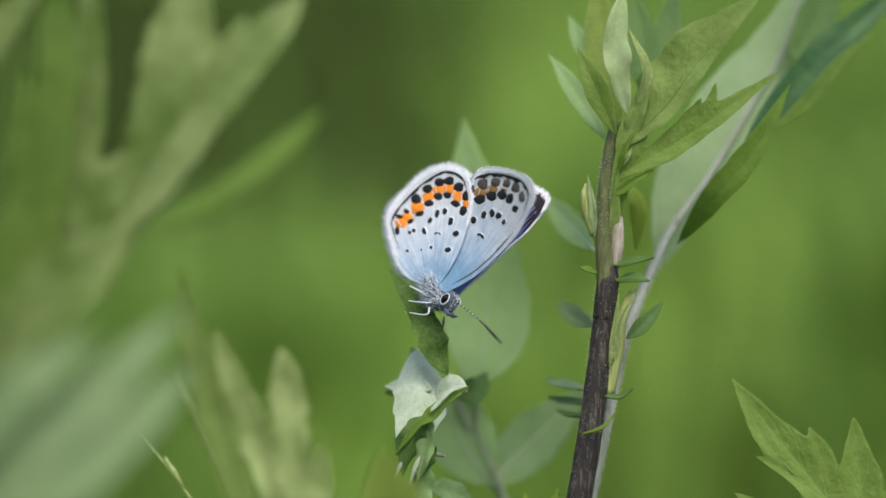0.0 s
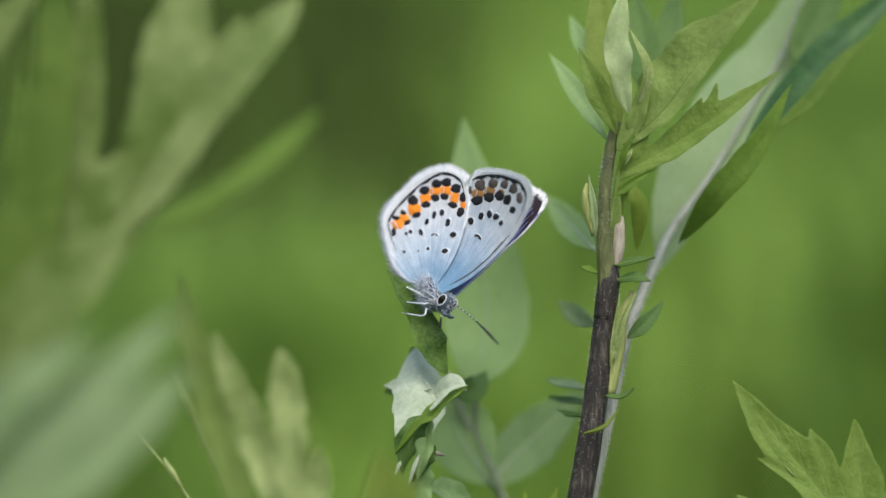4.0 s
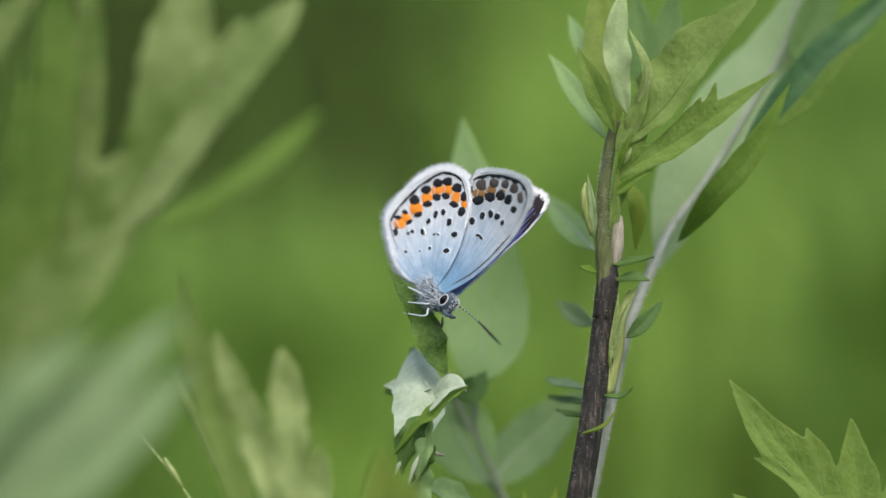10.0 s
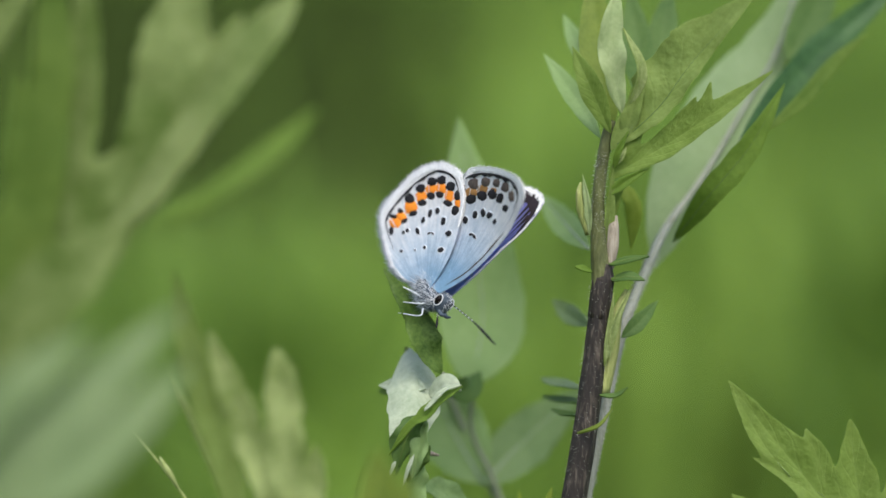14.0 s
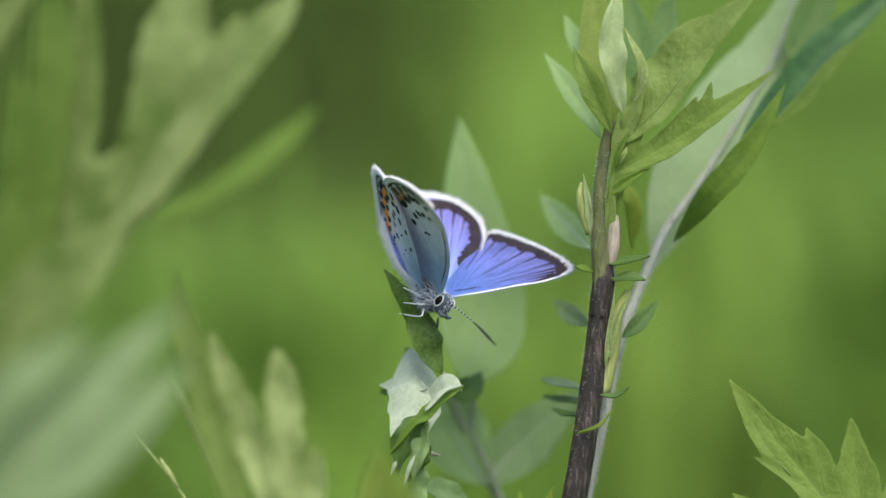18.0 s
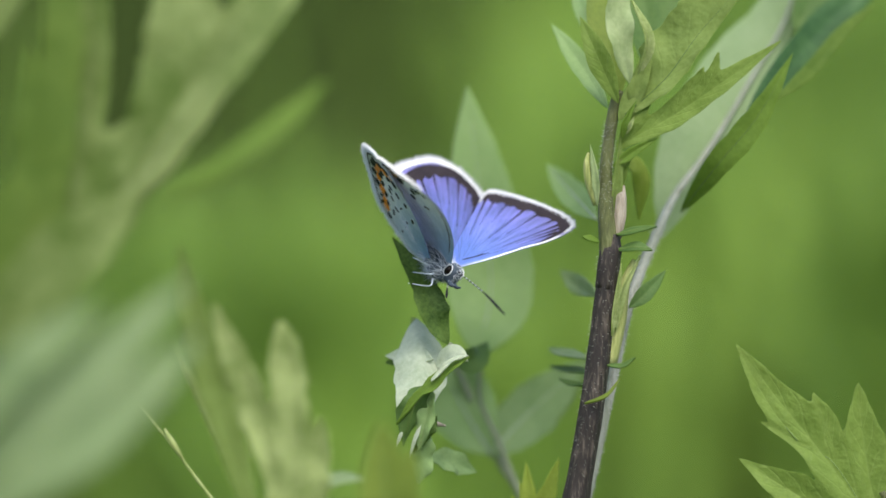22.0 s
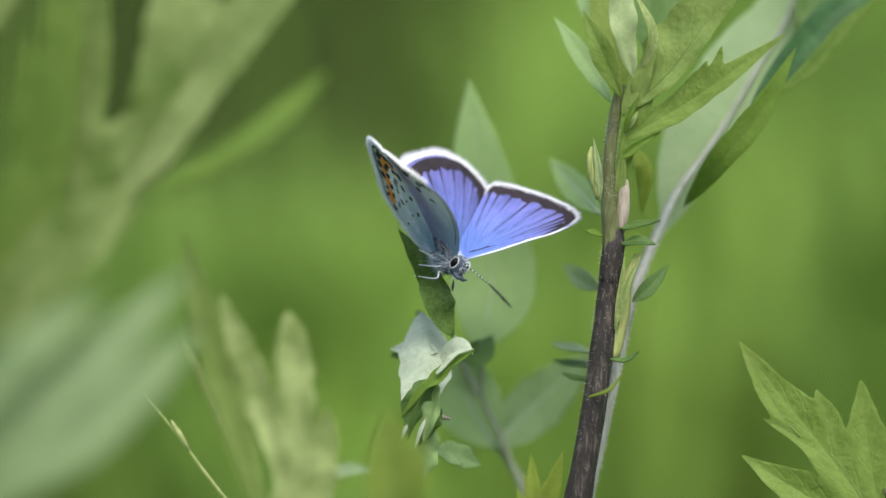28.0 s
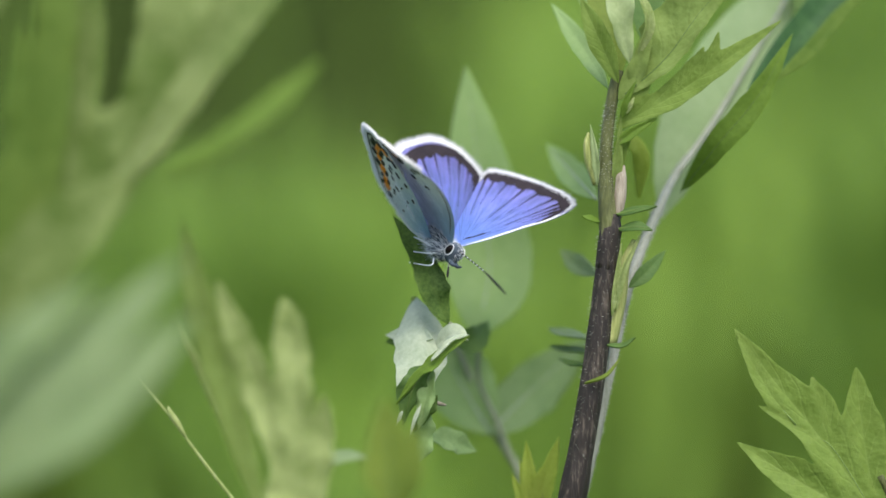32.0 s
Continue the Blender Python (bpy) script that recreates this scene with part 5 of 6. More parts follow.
def butterfly():
    t = new("butterfly")
    t.empty_display_size = 0.01
    tagged(t, "small blue butterfly with spotted pale undersides clinging to a leaf", "butterfly")
    wings = {}
    for key, side in (("near", 1), ("far", -1)):
        fore, bf = wing_blade(t, "forewing", FORE_EDGE_FULL if side > 0 else FORE_EDGE, FORE_ROOT, 5.5 if side > 0 else 0.0, [M["under"], M["upper"]] if side > 0 else [M["upper"], M["under"]], "forewing, blue above and spotted grey-white below")
        hind, bh = wing_blade(t, "hindwing", HIND_EDGE, HIND_ROOT, 2.25 * side, [M["under"], M["upper"]] if side > 0 else [M["upper"], M["under"]], "hindwing, blue above and orange-spotted white below")
        # underside markings
        for ob, bend, hind_wing in ((hind, bh, True), (fore, bf, False)):
            s = side
            if hind_wing:
                blobs(ob, "marginal_spot", grown(HIND_MARGIN, 1.02), "black", bend, s, 1)
                blobs(ob, "orange_lunule", grown(HIND_ORANGE, 1.06), "orange", bend, s, 2, lift=0.045)
                blobs(ob, "inner_lunule", grown(HIND_INNER, 1.08), "black", bend, s, 3)
                blobs(ob, "spot_halo", [(x, z, a * 1.12 + 0.05, b * 1.12 + 0.05, g) for x, z, a, b, g in HIND_DISC], "halo", bend, s, 9, lift=0.062)
                blobs(ob, "disc_spot", HIND_DISC, "black", bend, s, 4)
                band(ob, "margin_line", HIND_LINE, HIND_ROOT, 0.28, "black", bend, s, 0.078, taper=True, ragged=0.4)
                fringe(ob, HIND_FRINGE, HIND_ROOT, bend, 0.7, 6, 2600)
                fringe(ob, [(2.6, -0.1), (4.0, -0.7), (5.6, -0.95), (7.4, -0.7), (9.6, -0.1), (11.4, 0.75)], HIND_ROOT, bend, 1.15, 16, 420)
                band(ob, "upper_border", HIND_BORDER, (6.0, 3.6), 1.3, "border", bend, -s, 0.055, True, 0.18)
                for face in (s, -s):
                    band(ob, "hem", HIND_FRINGE, HIND_ROOT, 0.5, "white", bend, face, 0.05, True, 0.1)
            else:
                blobs(ob, "marginal_spot", FORE_MARGIN, "grey", bend, s, 1)
                blobs(ob, "dull_lunule", grown(FORE_TAN, 1.15), "tan", bend, s, 2, lift=0.045)
                blobs(ob, "inner_lunule", grown(FORE_INNER, 1.12), "black", bend, s, 3)
                blobs(ob, "spot_halo", [(x, z, a * 1.12 + 0.05, b * 1.12 + 0.05, g) for x, z, a, b, g in FORE_DISC], "halo", bend, s, 9, lift=0.062)
                blobs(ob, "disc_spot", FORE_DISC, "black", bend, s, 4)
                band(ob, "margin_line", FORE_LINE, FORE_ROOT, 0.27, "black", bend, s, 0.078, taper=True, ragged=0.4)
                fringe(ob, FORE_FRINGE, FORE_ROOT, bend, 0.5, 7, 1900)
                band(ob, "upper_border", FORE_BORDER, FORE_ROOT, 1.3, "border", bend, -s, 0.055, True, 0.18)
                for face in (s, -s):
                    band(ob, "hem", FORE_FRINGE, FORE_ROOT, 0.28, "white", bend, face, 0.05, True, 0.1)
                band(ob, "costal_streak", [(0.4, 0.5), (0.05, 1.9), (-0.2, 3.3)], (4, 7), 0.15, "border", bend, -s, 0.06, True, 0.6)
                band(ob, "costal_line", [(0.0, 0.7), (-0.64, 3.04), (-1.12, 6.19), (-1.5, 8.4)], (4, 7), 0.17, "grey", bend, s, 0.06, True, 0.2)
                band(ob, "costal_edge", FORE_COSTA, (4, 7), 0.19, "white", bend, -s, 0.07, True, 0.2)
            # veins of the upper side
            edge = [Vector((x, 0, z)) for x, z in (HIND_LINE if hind_wing else FORE_LINE)]
            pts = spline(edge, 6)
            root = Vector(((HIND_ROOT if hind_wing else FORE_ROOT)[0], 0, (HIND_ROOT if hind_wing else FORE_ROOT)[1]))
            for k in range(9):
                e = pts[int((k + 0.6) / 9.4 * (len(pts) - 1))]
                for face, start, thin, wide, mat in ((-s, (0.42, 0.55, 0.62)[k % 3], 0.015, 0.2, "border"), (s, 0.5 + 0.05 * (k % 2), 0.012, 0.07, "under_vein")):
                    a = root.lerp(e, start)
                    w = (e - a).normalized().cross(Vector((0, 1, 0)))
                    verts = []
                    for i in range(8):
                        q = a.lerp(e, i / 7)
                        g = thin + wide * (i / 7) ** 3
                        for sg in (1, -1):
                            p = q + w * g * sg
                            verts.append(Vector((p.x, bend(p) + face * 0.058, p.z)))
                    part("wing_vein", verts, [(2 * i, 2 * i + 1, 2 * i + 3, 2 * i + 2) for i in range(7)], M[mat], ob)
        wings[key] = (fore, hind)
    # body
    v, f = ellipsoid((1.4, 0, -1.25), ((1, 0, 0.1), (0, 1, 0), (0, 0, 1)), (2.2, 1.15, 1.3), rough=0.1)
    thorax = part("thorax", v, f, M["body"], t, "grey-blue furry thorax")
    v, f = ellipsoid((5.6, 0, -1.2), ((1, 0, -0.05), (0, 1, 0), (0, 0, 1)), (3.3, 0.6, 0.7), rough=0.05)
    abdomen = part("abdomen", v, f, M["body"], t)
    rnd = random.Random(4)
    spots = []
    for _ in range(1500):
        d = Vector((rnd.gauss(0, 1), rnd.gauss(0, 1), rnd.gauss(0, 1))).normalized()
        spots.append((Vector((1.4 + d.x * 2.1, d.y * 1.1, -1.25 + d.z * 1.25)), d * 0.8 + Vector((0.9, 0.1, -0.1))))
    v, f = hairs(spots, 0.95, 0.028, 0.28, 5)
    part("body_hair", v, f, M["fur"], thorax, "long grey-white hair")
    spots = []
    for _ in range(900):
        d = Vector((rnd.gauss(0, 1), rnd.gauss(0, 1), rnd.gauss(0, 1))).normalized()
        spots.append((Vector((5.6 + d.x * 3.1, d.y * 0.55, -1.2 + d.z * 0.65)), d * 0.6 + Vector((1, 0, 0))))
    v, f = hairs(spots, 0.7, 0.035, 0.2, 6)
    part("abdomen_hair", v, f, M["fur"], abdomen)
    hx, hz = HEAD_AT
    v, f = ellipsoid((hx, 0, hz - 0.15), ((1, 0, 0.3), (0, 1, 0), (0, 0, 1)), (0.85, 0.9, 0.95), rough=0.06)
    head = part("head", v, f, M["body"], t, "grey head with white-ringed black eyes")
    for s in (1, -1):
        c = Vector((hx, 0.66 * s, hz))
        v, f = ellipsoid(c, ((1, 0, 0), (0, 0, 1), (0, 1, 0)), (0.37, 0.5, 0.5))
        part("eye", v, f, M["eye"], head, "glossy black oval eye")
        ring = [c + Vector((0.43 * math.cos(a), 0.16 * s, 0.58 * math.sin(a))) for a in [math.tau * k / 28 for k in range(29)]]
        v, f = tube_mesh(ring, [0.05, 0.05], 6)
        part("eye_ring", v, f, M["white"], head, "white rim of the eye")
        v, f = tube_mesh(spline([Vector((hx - 0.4, 0.3 * s, hz - 0.7)), Vector((hx - 1.1, 0.34 * s, hz - 0.75)), Vector((hx - 1.6, 0.3 * s, hz - 0.4))], 5), [0.26, 0.2, 0.08], 7)
        part("palp", v, f, M["body"], head, "dark bristly palp")
    spots = []
    for _ in range(420):
        d = Vector((rnd.gauss(0, 1), rnd.gauss(0, 1), rnd.gauss(0, 1))).normalized()
        if abs(d.y) > 0.55:
            continue
        spots.append((Vector((hx + d.x * 0.8, d.y * 0.85, hz - 0.15 + d.z * 0.9)), d + Vector((-0.2, 0, -0.3))))
    v, f = hairs(spots, 0.42, 0.026, 0.25, 8)
    part("head_hair", v, f, M["fur"], head)
    # antennae: ringed shafts and dark clubs
    for a, b, c in ANTENNAE:
        path = spline([Vector(a), Vector(b), Vector(c)], 16)
        n = len(path)
        v, f = tube_mesh(path, [0.05, 0.05, 0.055, 0.06, 0.11, 0.13, 0.06], 7)
        shaft = part("antenna", v, f, M["black"], t, "thin ringed antenna with dark club")
        rings_v, rings_f = [], []
        for k in range(1, int(n * 0.64), 2):
            seg = [path[k], path[k].lerp(path[k + 1], 0.45)]
            sv, sf = tube_mesh(seg, [0.062, 0.062], 7)
            o = len(rings_v)
            rings_v += sv
            rings_f += [tuple(i + o for i in g) for g in sf]
        part("pale_rings", rings_v, rings_f, M["white"], shaft)
    for pts in LEGS:
        v, f = tube_mesh(spline([Vector(p) for p in pts], 5), [0.1, 0.075, 0.065, 0.045], 7)
        part("leg", v, f, M["fur"], t, "thin whitish leg")
    return t, wings


ground()
meadow()
stem_plant = main_plant()
shoot = pale_shoot()
perch = perch_plant()
perch_blade = perch_leaf(perch)
tall = tall_leaf_plant()
lobed = lobed_plant()
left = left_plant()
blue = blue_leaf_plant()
low = low_plant()
sprig = grass_sprig()
shoot_small, shoot_front = small_shoots()
fly, wings = butterfly()

# ---- what moves ----
FLY_BASIS = Matrix(((-0.4298, 0.7115, 0.5559), (-0.6276, -0.6781, 0.3826), (0.6492, -0.1844, 0.7380))).transposed()
FLY_ORIGIN = Vector((0.68, -0.55, 296.12))

# seconds, millimetres to the side and upward
STEM_SWAY = [
    (0, 0, -0), (0.5, 0.06, -0), (1, 0.062, -0), (1.5, 0.016, -0), (2, 0.016, -0), (2.5, 0.03, 0.016), (3, -0.035, 0.055), (3.5, 0, 0.039),
    (5.5, 0.078, 0.078), (6, 0.012, 0.071), (6.5, -0.005, 0.039), (7, -0.004, 0.016), (7.5, -0.001, 0.024), (8, -0.001, 0.008), (8.5, -0.003, 0.008),
    (9, 0.015, 0.024), (9.5, 0.063, 0.016), (10, 0.063, 0.031), (10.5, -0.001, 0.031), (11, -0.051, 0.008), (11.5, -0.037, -0), (12, -0.084, -0),
    (12.5, -0.146, -0), (13, -0.146, -0), (13.5, -0.099, -0), (14, -0.067, 0.016), (14.5, 0, 0.078), (16.5, -0.005, 0.078), (17, -0.002, 0.078),
    (17.5, -0.004, 0.063), (18, -0.005, 0.031), (18.5, -0.021, 0.063), (19, -0.068, 0.078), (19.5, -0.084, 0.078), (20, -0.084, 0.071),
    (20.5, -0.067, 0.031), (21, -0.032, -0.024), (21.5, -0.064, -0.033), (22, -0.083, -0.025), (22.5, -0.084, -0.05), (23, -0.084, -0.017),
    (23.5, -0.083, -0.002), (24, -0.079, -0.001), (24.5, -0.063, 0.006), (25, -0.031, 0.021), (25.5, -0.078, -0.003), (27.5, 0, -0),
    (28, -0.016, -0.031), (28.5, -0.047, 0.022), (29, -0.016, 0.005), (29.5, -0, 0.037), (30, -0, -0.004), (30.5, -0, -0.052), (31, -0.001, -0.036),
    (31.5, -0.003, -0.05), (32, 0, -0),
]
PERCH_SWAY = [
    (0, 0, -0), (0.5, 0.064, -0), (1, 0.083, -0), (1.5, 0.084, -0), (2, 0.131, -0), (2.5, 0.208, 0.016), (3, 0.032, 0.071), (3.5, -0.157, 0.118),
    (5.5, 0.084, 0.078), (6, -0.081, 0.071), (6.5, -0.032, 0.055), (7, -0.016, 0.063), (7.5, -0.047, 0.055), (8, -0.016, 0.055), (8.5, 0.017, 0.039),
    (9, 0.051, 0.071), (9.5, 0.02, 0.031), (10, -0.015, 0.031), (10.5, -0.063, 0.031), (11, -0.079, 0.008), (11.5, -0.13, -0.016),
    (12, -0.272, -0.047), (12.5, -0.335, -0.016), (13, -0.35, -0), (13.5, -0.256, -0), (14, -0.177, 0.017), (14.5, -0.157, 0.084),
    (16.5, -0.162, 0.084), (17, -0.143, 0.067), (17.5, -0.098, 0.017), (18, -0.099, -0), (18.5, -0.162, -0), (19, -0.225, -0), (19.5, -0.241, -0),
    (20, -0.241, 0.009), (20.5, -0.224, 0.035), (21, -0.206, 0.008), (21.5, -0.272, -0.08), (22, -0.259, -0.071), (22.5, -0.257, -0.016),
    (23, -0.288, 0.001), (23.5, -0.255, -0.014), (24, -0.237, -0.047), (24.5, -0.24, -0.026), (25, -0.241, -0.026), (25.5, -0.241, -0.003),
    (27.5, 0.005, -0), (28, -0.03, -0), (28.5, -0.127, 0.008), (29, -0.144, 0.024), (29.5, -0.112, 0.024), (30, -0.129, 0.047),
    (30.5, -0.095, 0.016), (31, -0.079, 0.001), (31.5, -0.098, 0.003), (32, -0.162, 0.005),
]
FAR_SWAY = [
    (0, 0, -0), (0.5, -0.003, -0), (1, -0.001, -0), (1.5, -0.016, -0.016), (2, -0.048, -0.064), (2.5, -0.033, -0.064), (3, -0.067, -0.008),
    (3.5, -0.08, 0.04), (5.5, -0.08, -0), (6, -0.016, -0.008), (6.5, 0, -0.024), (7, -0.016, -0.016), (7.5, -0.048, -0.024), (8, -0.033, -0.024),
    (8.5, -0.051, -0.04), (9, -0.017, 0.008), (9.5, 0, 0.016), (10, 0, 0.032), (10.5, 0, 0.032), (11, 0.016, 0.008), (11.5, 0.048, 0.033),
    (12, -0.001, 0.1), (12.5, -0.067, 0.033), (13, -0.065, -0), (13.5, -0.017, -0), (14, -0.019, -0), (14.5, -0.08, -0), (16.5, 0, -0),
    (17, 0.019, -0), (17.5, 0.065, -0), (18, 0.063, -0), (18.5, 0.012, -0), (19, -0.021, -0), (19.5, -0.07, -0), (20, -0.086, -0.008),
    (20.5, -0.069, -0.032), (21, -0.017, -0.007), (21.5, 0.015, 0.083), (22, 0.045, 0.092), (22.5, 0.015, 0.082), (23, -0, 0.052), (23.5, 0, -0.029),
    (24, 0, 0.033), (24.5, 0, 0.204), (25, 0, 0.271), (25.5, 0, 0.244), (27.5, 0, 0.246), (28, -0.048, 0.101), (28.5, -0.016, 0.009),
    (29, -0, -0.024), (29.5, 0, -0.008), (30, 0, -0), (30.5, -0, 0.016), (31, 0.016, 0.048), (31.5, 0.048, 0.032), (32, 0, 0.086),
]
RIGHT_SWAY = [
    (0, 0, -0), (0.5, -0.016, -0), (1, -0.046, 0.016), (1.5, -0.011, 0.047), (2, -0.027, 0.016), (2.5, -0.06, -0.001), (3, 0.067, -0.028),
    (3.5, 0.005, -0.122), (5.5, 0.161, -0.161), (6, 0.114, -0.154), (6.5, -0.03, -0.122), (7, -0.078, -0.099), (7.5, -0.062, -0.107),
    (8, -0.016, -0.107), (8.5, 0.001, -0.122), (9, -0.044, -0.107), (9.5, -0.172, -0.177), (10, -0.175, -0.129), (10.5, -0.126, -0.08),
    (11, -0, -0.105), (11.5, 0.109, -0.032), (12, 0.142, -0), (12.5, 0.223, -0.032), (13, 0.129, -0.129), (13.5, 0.079, -0.177), (14, 0.064, -0.224),
    (14.5, 0.005, -0.24), (16.5, 0.161, -0.161), (17, 0.114, -0.161), (17.5, 0.142, -0.161), (18, 0.141, -0.161), (18.5, 0.094, -0.177),
    (19, 0.062, -0.208), (19.5, 0.016, -0.177), (20, 0.016, -0.153), (20.5, 0.079, -0.079), (21, 0.145, 0.055), (21.5, 0.129, 0.129),
    (22, 0.065, 0.296), (22.5, 0.114, 0.253), (23, 0.13, 0.192), (23.5, 0.193, 0.225), (24, 0.177, 0.24), (24.5, 0.177, 0.245), (25, 0.256, 0.26),
    (25.5, 0.401, 0.237), (27.5, 0.323, -0), (28, 0.1, 0.016), (28.5, 0.146, 0.07), (29, 0.177, 0.102), (29.5, 0.083, 0.086), (30, 0.13, 0.078),
    (30.5, 0.161, 0.061), (31, 0.193, 0.044), (31.5, 0.223, 0.079), (32, 0, -0.078),
]
LEFT_SWAY = [
    (0, 0, -0), (0.5, -0.077, -0.06), (1, -0.135, -0.089), (1.5, -0.149, -0.104), (2, -0.225, -0.06), (2.5, -0.257, -0.089), (3, 0.123, -0.037),
    (3.5, -0.223, -0.037), (5.5, -0.149, -0.149), (6, -0.06, 0.116), (6.5, 0.03, 0.102), (7, 0.046, 0.109), (7.5, 0.063, 0.041), (8, 0.002, -0.035),
    (8.5, 0.122, -0.019), (9, -0.044, -0.066), (9.5, -0.074, -0.164), (10, -0.03, -0.119), (10.5, -0.06, -0.044), (11, -0.075, -0.034),
    (11.5, -0.032, -0.148), (12, 0.122, -0.253), (12.5, 0.168, -0.178), (13, 0.031, 0.019), (13.5, -0.045, 0.079), (14, -0.029, 0.079),
    (14.5, -0.069, 0.079), (16.5, -0.074, 0.154), (17, -0.135, 0.217), (17.5, -0.122, 0.203), (18, -0.031, 0.141), (18.5, 0, 0.203), (19, 0, 0.233),
    (19.5, 0, 0.233), (20, 0, 0.226), (20.5, -0.046, 0.127), (21, -0.136, -0.065), (21.5, -0.013, -0.028), (22, 0.121, -0.052),
    (22.5, 0.122, -0.089), (23, 0.031, -0.195), (23.5, 0.016, -0.316), (24, 0.049, -0.132), (24.5, 0.004, -0.019), (25, -0.028, -0.02),
    (25.5, 0.079, 0.002), (27.5, -0.452, 0.005), (28, -0.134, 0.051), (28.5, -0.012, -0.173), (29, -0.014, -0.295), (29.5, -0.06, -0.22),
    (30, -0.06, -0.121), (30.5, 0.016, -0.092), (31, 0.077, -0.016), (31.5, -0.074, -0.09), (32, -0.303, -0.069),
]
LOW_SWAY = [
    (0, 0, -0), (0.5, 0.074, 0.046), (1, 0.137, 0.015), (1.5, 0.138, 0.015), (2, 0.123, 0.061), (2.5, 0.105, 0.013), (3, -0.13, -0.153),
    (3.5, -0.159, -0.12), (5.5, 0, -0), (6, -0.034, -0.008), (6.5, 0.029, -0.023), (7, 0.012, -0.015), (7.5, 0.014, -0.023), (8, 0.06, -0.008),
    (8.5, 0.058, -0.009), (9, -0.001, -0.026), (9.5, -0.031, -0.033), (10, 0.031, -0.08), (10.5, 0.015, -0.079), (11, 0.014, -0.165),
    (11.5, -0.005, -0.266), (12, -0.162, -0.266), (12.5, -0.175, -0.297), (13, -0.143, -0.282), (13.5, -0.097, -0.173), (14, -0.081, -0.078),
    (14.5, -0.077, -0), (16.5, -0.082, -0.077), (17, -0.079, -0.126), (17.5, -0.066, -0.125), (18, -0.052, -0.172), (18.5, -0.132, -0.125),
    (19, -0.164, -0.142), (19.5, -0.164, -0.159), (20, -0.164, -0.166), (20.5, -0.147, -0.206), (21, -0.145, -0.262), (21.5, -0.287, -0.269),
    (22, -0.367, -0.275), (22.5, -0.334, -0.346), (23, -0.317, -0.314), (23.5, -0.301, -0.252), (24, -0.252, -0.221), (24.5, -0.22, -0.184),
    (25, -0.174, -0.2), (25.5, -0.159, -0.238), (27.5, 0.077, -0.159), (28, 0.014, -0.048), (28.5, -0.127, -0.073), (29, -0.082, -0.12),
    (29.5, -0.113, -0.151), (30, -0.097, -0.143), (30.5, -0.082, -0.097), (31, -0.067, -0.113), (31.5, -0.02, -0.175), (32, -0.005, -0.077),
]
FLY_SWAY = [
    (0, 0, -0), (0.5, 0.064, -0), (1, 0.067, -0), (1.5, 0.037, -0), (2, 0.132, -0), (2.5, 0.243, 0.016), (3, -0.046, 0.038), (3.5, -0.397, -0.044),
    (5.5, 0, -0.084), (6, -0.287, -0.092), (6.5, -0.288, -0.107), (7, -0.288, -0.099), (7.5, -0.224, -0.107), (8, -0.112, -0.107),
    (8.5, -0.049, -0.123), (9, 0.018, -0.092), (9.5, -0.03, -0.131), (10, -0.047, -0.131), (10.5, -0.126, -0.131), (11, -0.158, -0.154),
    (11.5, -0.241, -0.162), (12, -0.448, -0.162), (12.5, -0.478, -0.162), (13, -0.542, -0.162), (13.5, -0.399, -0.162), (14, -0.208, -0.162),
    (14.5, -0.157, -0.162), (16.5, -0.162, -0.162), (17, -0.206, -0.162), (17.5, -0.177, -0.178), (18, -0.162, -0.225), (18.5, -0.162, -0.225),
    (19, -0.146, -0.145), (19.5, -0.099, -0.032), (20, -0.067, -0.008), (20.5, -0.017, -0.048), (21, -0.016, -0.121), (21.5, -0.047, -0.192),
    (22, -0.016, -0.217), (22.5, -0.016, -0.177), (23, -0.047, -0.174), (23.5, -0.015, -0.222), (24, -0.013, -0.241), (24.5, -0.046, -0.251),
    (25, -0.015, -0.267), (25.5, 0.005, -0.243), (27.5, 0.324, -0.078), (28, 0.323, -0.079), (28.5, 0.179, -0.106), (29, 0.21, -0.17),
    (29.5, 0.244, -0.154), (30, 0.242, -0.115), (30.5, 0.241, -0.146), (31, 0.256, -0.162), (31.5, 0.272, -0.16), (32, 0.162, -0.157),
]

# seconds, opening, swing and twist in degrees of each wing
NEAR_FORE = [(0, -15.5, -1.5, -1.5), (3.5, -16, -1.5, -1.5), (11.5, -15, -1.3, -1.5), (12.5, -13.8, -1.2, -1.5), (14.5, -13.3, -1, -1.5), (15.2, -12, 3, 2), (15.9, 6, 6, 6), (16.5, 20, 9, 9), (17, 23, 9.5, 9), (17.5, 27.5, 10, 9.3), (18, 31, 10.4, 9.8), (19, 36.5, 11, 10.5), (20, 41.5, 10, 11), (32, 42.7, 9.8, 11.2)]
NEAR_HIND = [(0, -12, 0.7, 0), (2, -13, 1, 0), (3.5, -13, 1, 0), (5.5, -12.6, 0.9, 0), (9, -11.7, 0.7, 0), (11.5, -11.3, 0.6, 0), (12.5, -9.8, 0.3, 0), (14.5, -9, 0, 0), (15.2, -6, 0, 0), (15.9, 14, 1.5, -1), (16.5, 32, 2.4, -2), (17, 34.5, 4.5, -2.8), (17.5, 38, 7, -3.6), (18, 41, 9.3, -4.2), (19, 42.2, 11.4, -0.4), (20, 47, 10.6, 2.4), (32, 48.2, 10.2, 2.9)]
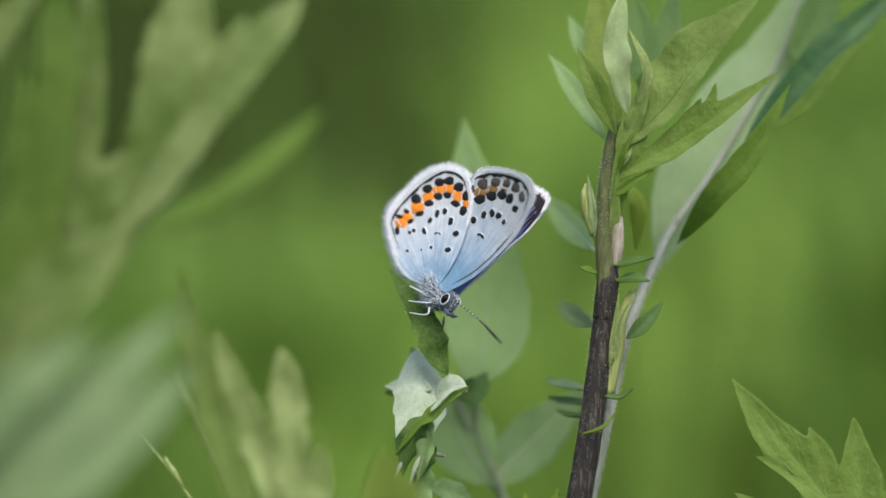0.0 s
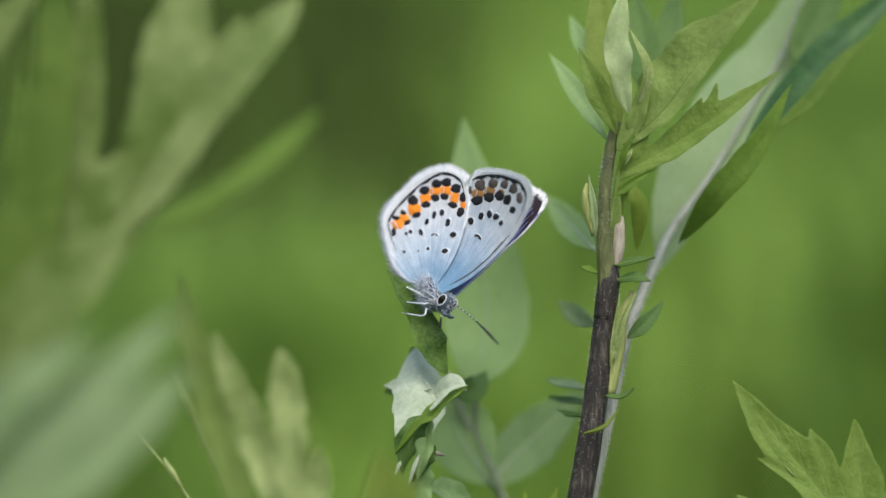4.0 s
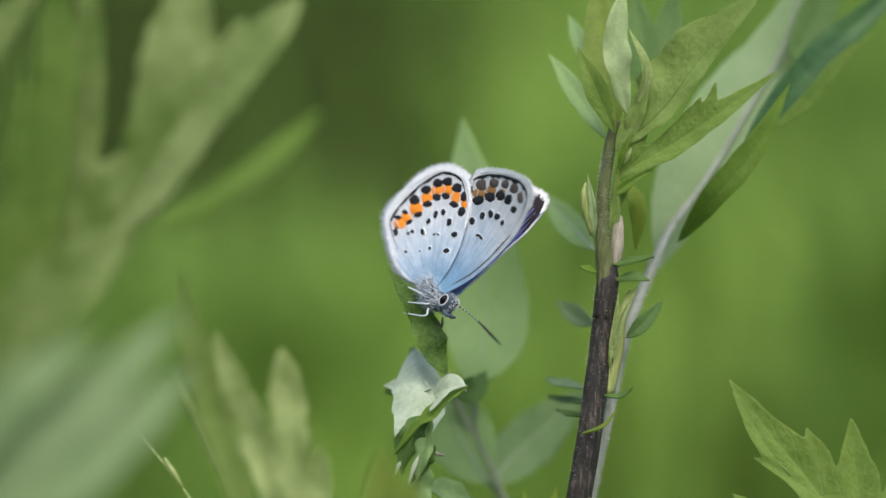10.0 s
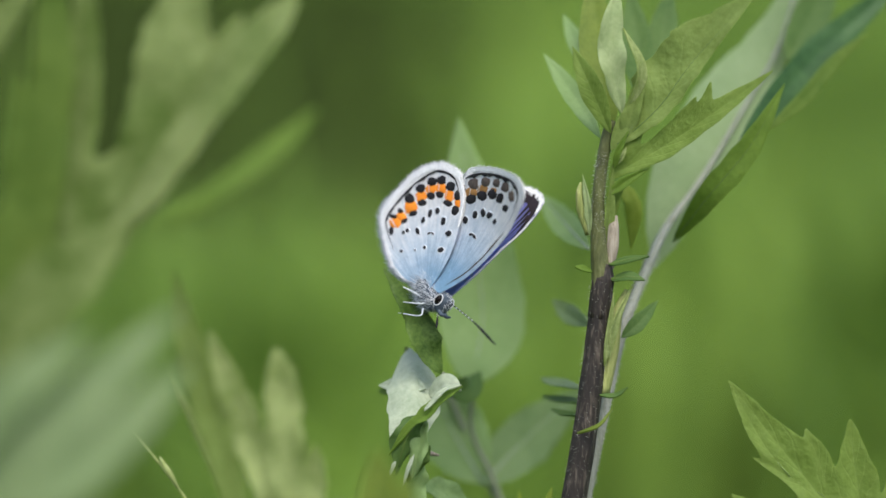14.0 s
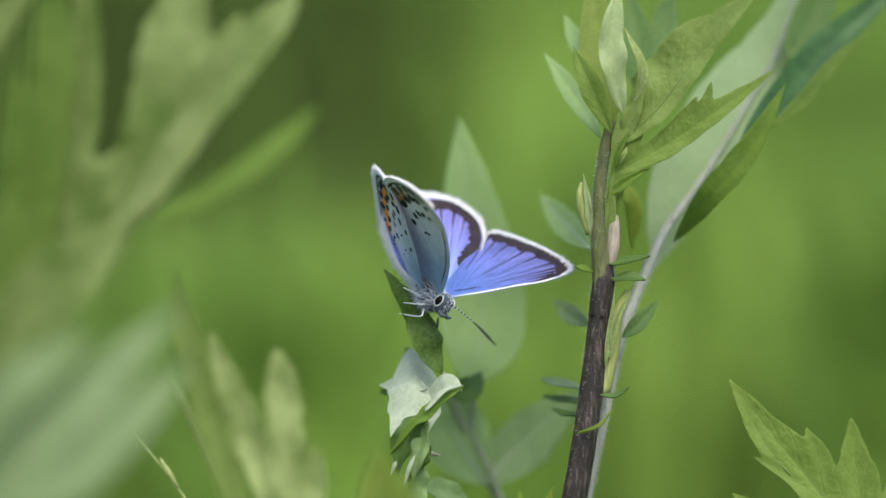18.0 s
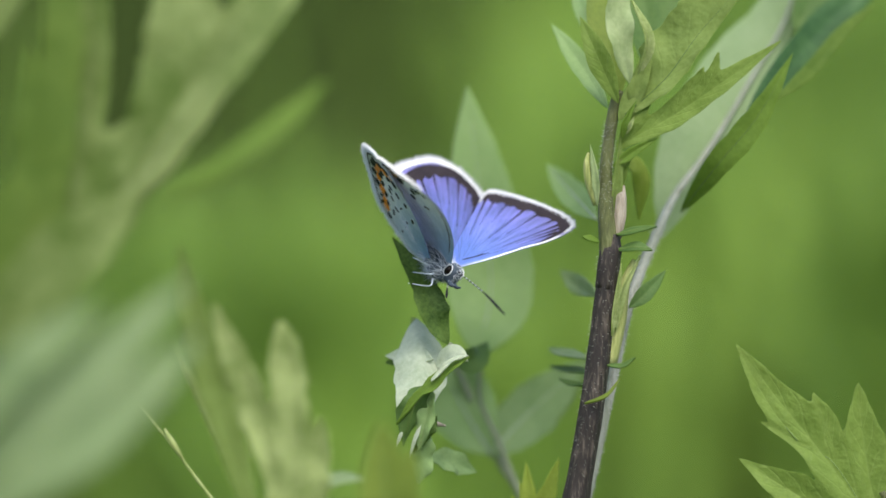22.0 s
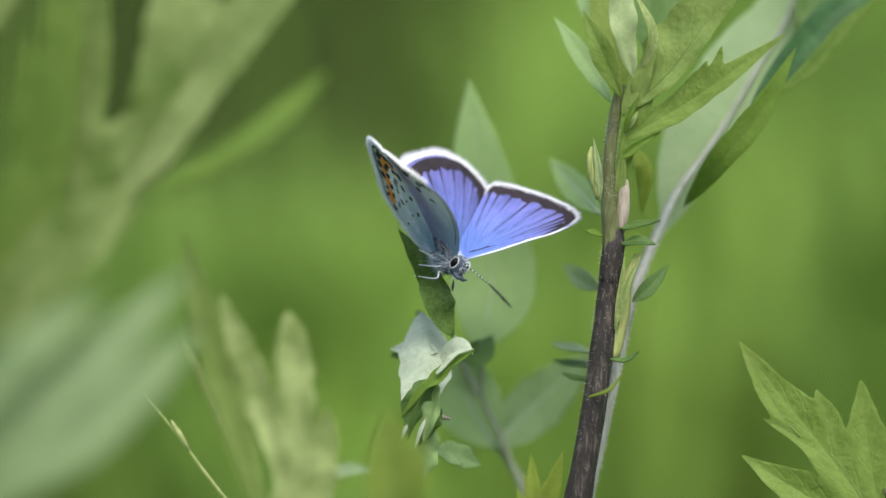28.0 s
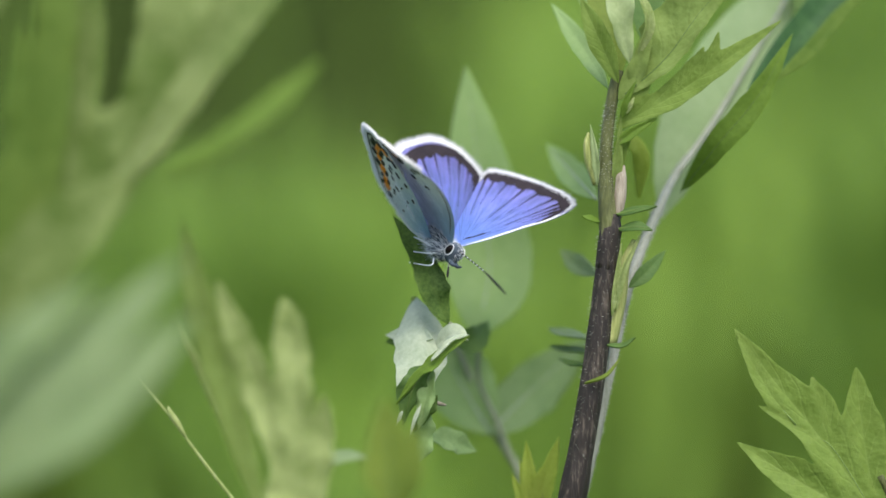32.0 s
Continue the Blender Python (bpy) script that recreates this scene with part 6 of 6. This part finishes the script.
FAR_FORE = [(0, 9.5, 13.4, 2), (14.5, 10, 13.5, 2), (15.2, 11, 6.5, 4), (15.9, 28, 3.5, -4), (16.5, 45.1, 2.1, -8.5), (17, 47, 2.3, -8), (18, 50.5, 2.9, -7), (19, 48.9, 6.5, -4.7), (20, 48.2, 9.8, -4), (32, 48.2, 10.7, -3.8)]
FAR_HIND = [(0, -8, 3, 0), (14.5, -8, 3, 0), (15.2, -4, 3, 0), (15.9, 18, 4.5, 4), (16.5, 36, 6.5, 9), (18, 45, 8, 11), (19, 51.5, 9.9, 16), (20, 58, 12.3, 19), (32, 59.6, 12.8, 19.7)]


def sway(ob, rows, height):
    """A plant leans sideways about its foot, and rises or sinks a hair's breadth with the breeze."""
    x0, y0, z0 = Vector(ob["base"]) * MM
    walk(ob, [(t, pose(x0, y0, z0 + z * MM, 0, math.degrees(x / height), 0)) for t, x, z in rows])


def motions():
    sway(stem_plant, STEM_SWAY, 295.0)
    sway(shoot, STEM_SWAY, 295.0)
    sway(perch, PERCH_SWAY, 287.0)
    sway(tall, FAR_SWAY, 311.0)
    sway(lobed, RIGHT_SWAY, 287.0)
    sway(left, LEFT_SWAY, 311.0)
    sway(blue, LEFT_SWAY, 290.0)
    sway(low, LOW_SWAY, 285.0)
    sway(sprig, LOW_SWAY, 280.0)
    sway(shoot_small, PERCH_SWAY, 280.0)
    sway(shoot_front, LOW_SWAY, 285.0)
    turn = FLY_BASIS.to_4x4()
    walk(fly, [(t, Matrix.Translation(FLY_ORIGIN * MM + Vector((x * MM, 0, z * MM))) @ turn) for t, x, z in FLY_SWAY])
    # the perch leaf gives way a little more than its plant
    hold = Vector((1.26, -1.65, 288.24)) - Vector(perch["base"])
    rows = []
    for (t, x, z), (_, px, pz) in zip(FLY_SWAY, PERCH_SWAY):
        rows.append((t, Matrix.Translation(hold * MM) @ pose(0, 0, 0, 0, math.degrees((x - px) / 6.5) * 0.6, 0) @ Matrix.Translation(-hold * MM)))
    walk(perch_blade, rows)
    for key, pair, sign, hinge in (("near", (NEAR_FORE, NEAR_HIND), -1, 1), ("far", (FAR_FORE, FAR_HIND), 1, -1)):
        for ob, rows, out, drop in zip(wings[key], pair, (0.6 if hinge > 0 else 0.9, 1.0), (0.0, -1.6)):
            walk(ob, [(t, pose(0, hinge * out * MM, drop * MM, sign * a, 0, 0) @ pose(0, 0, 0, 0, b, 0) @ pose(0, 0, 0, 0, 0, c)) for t, a, b, c in rows])


motions()
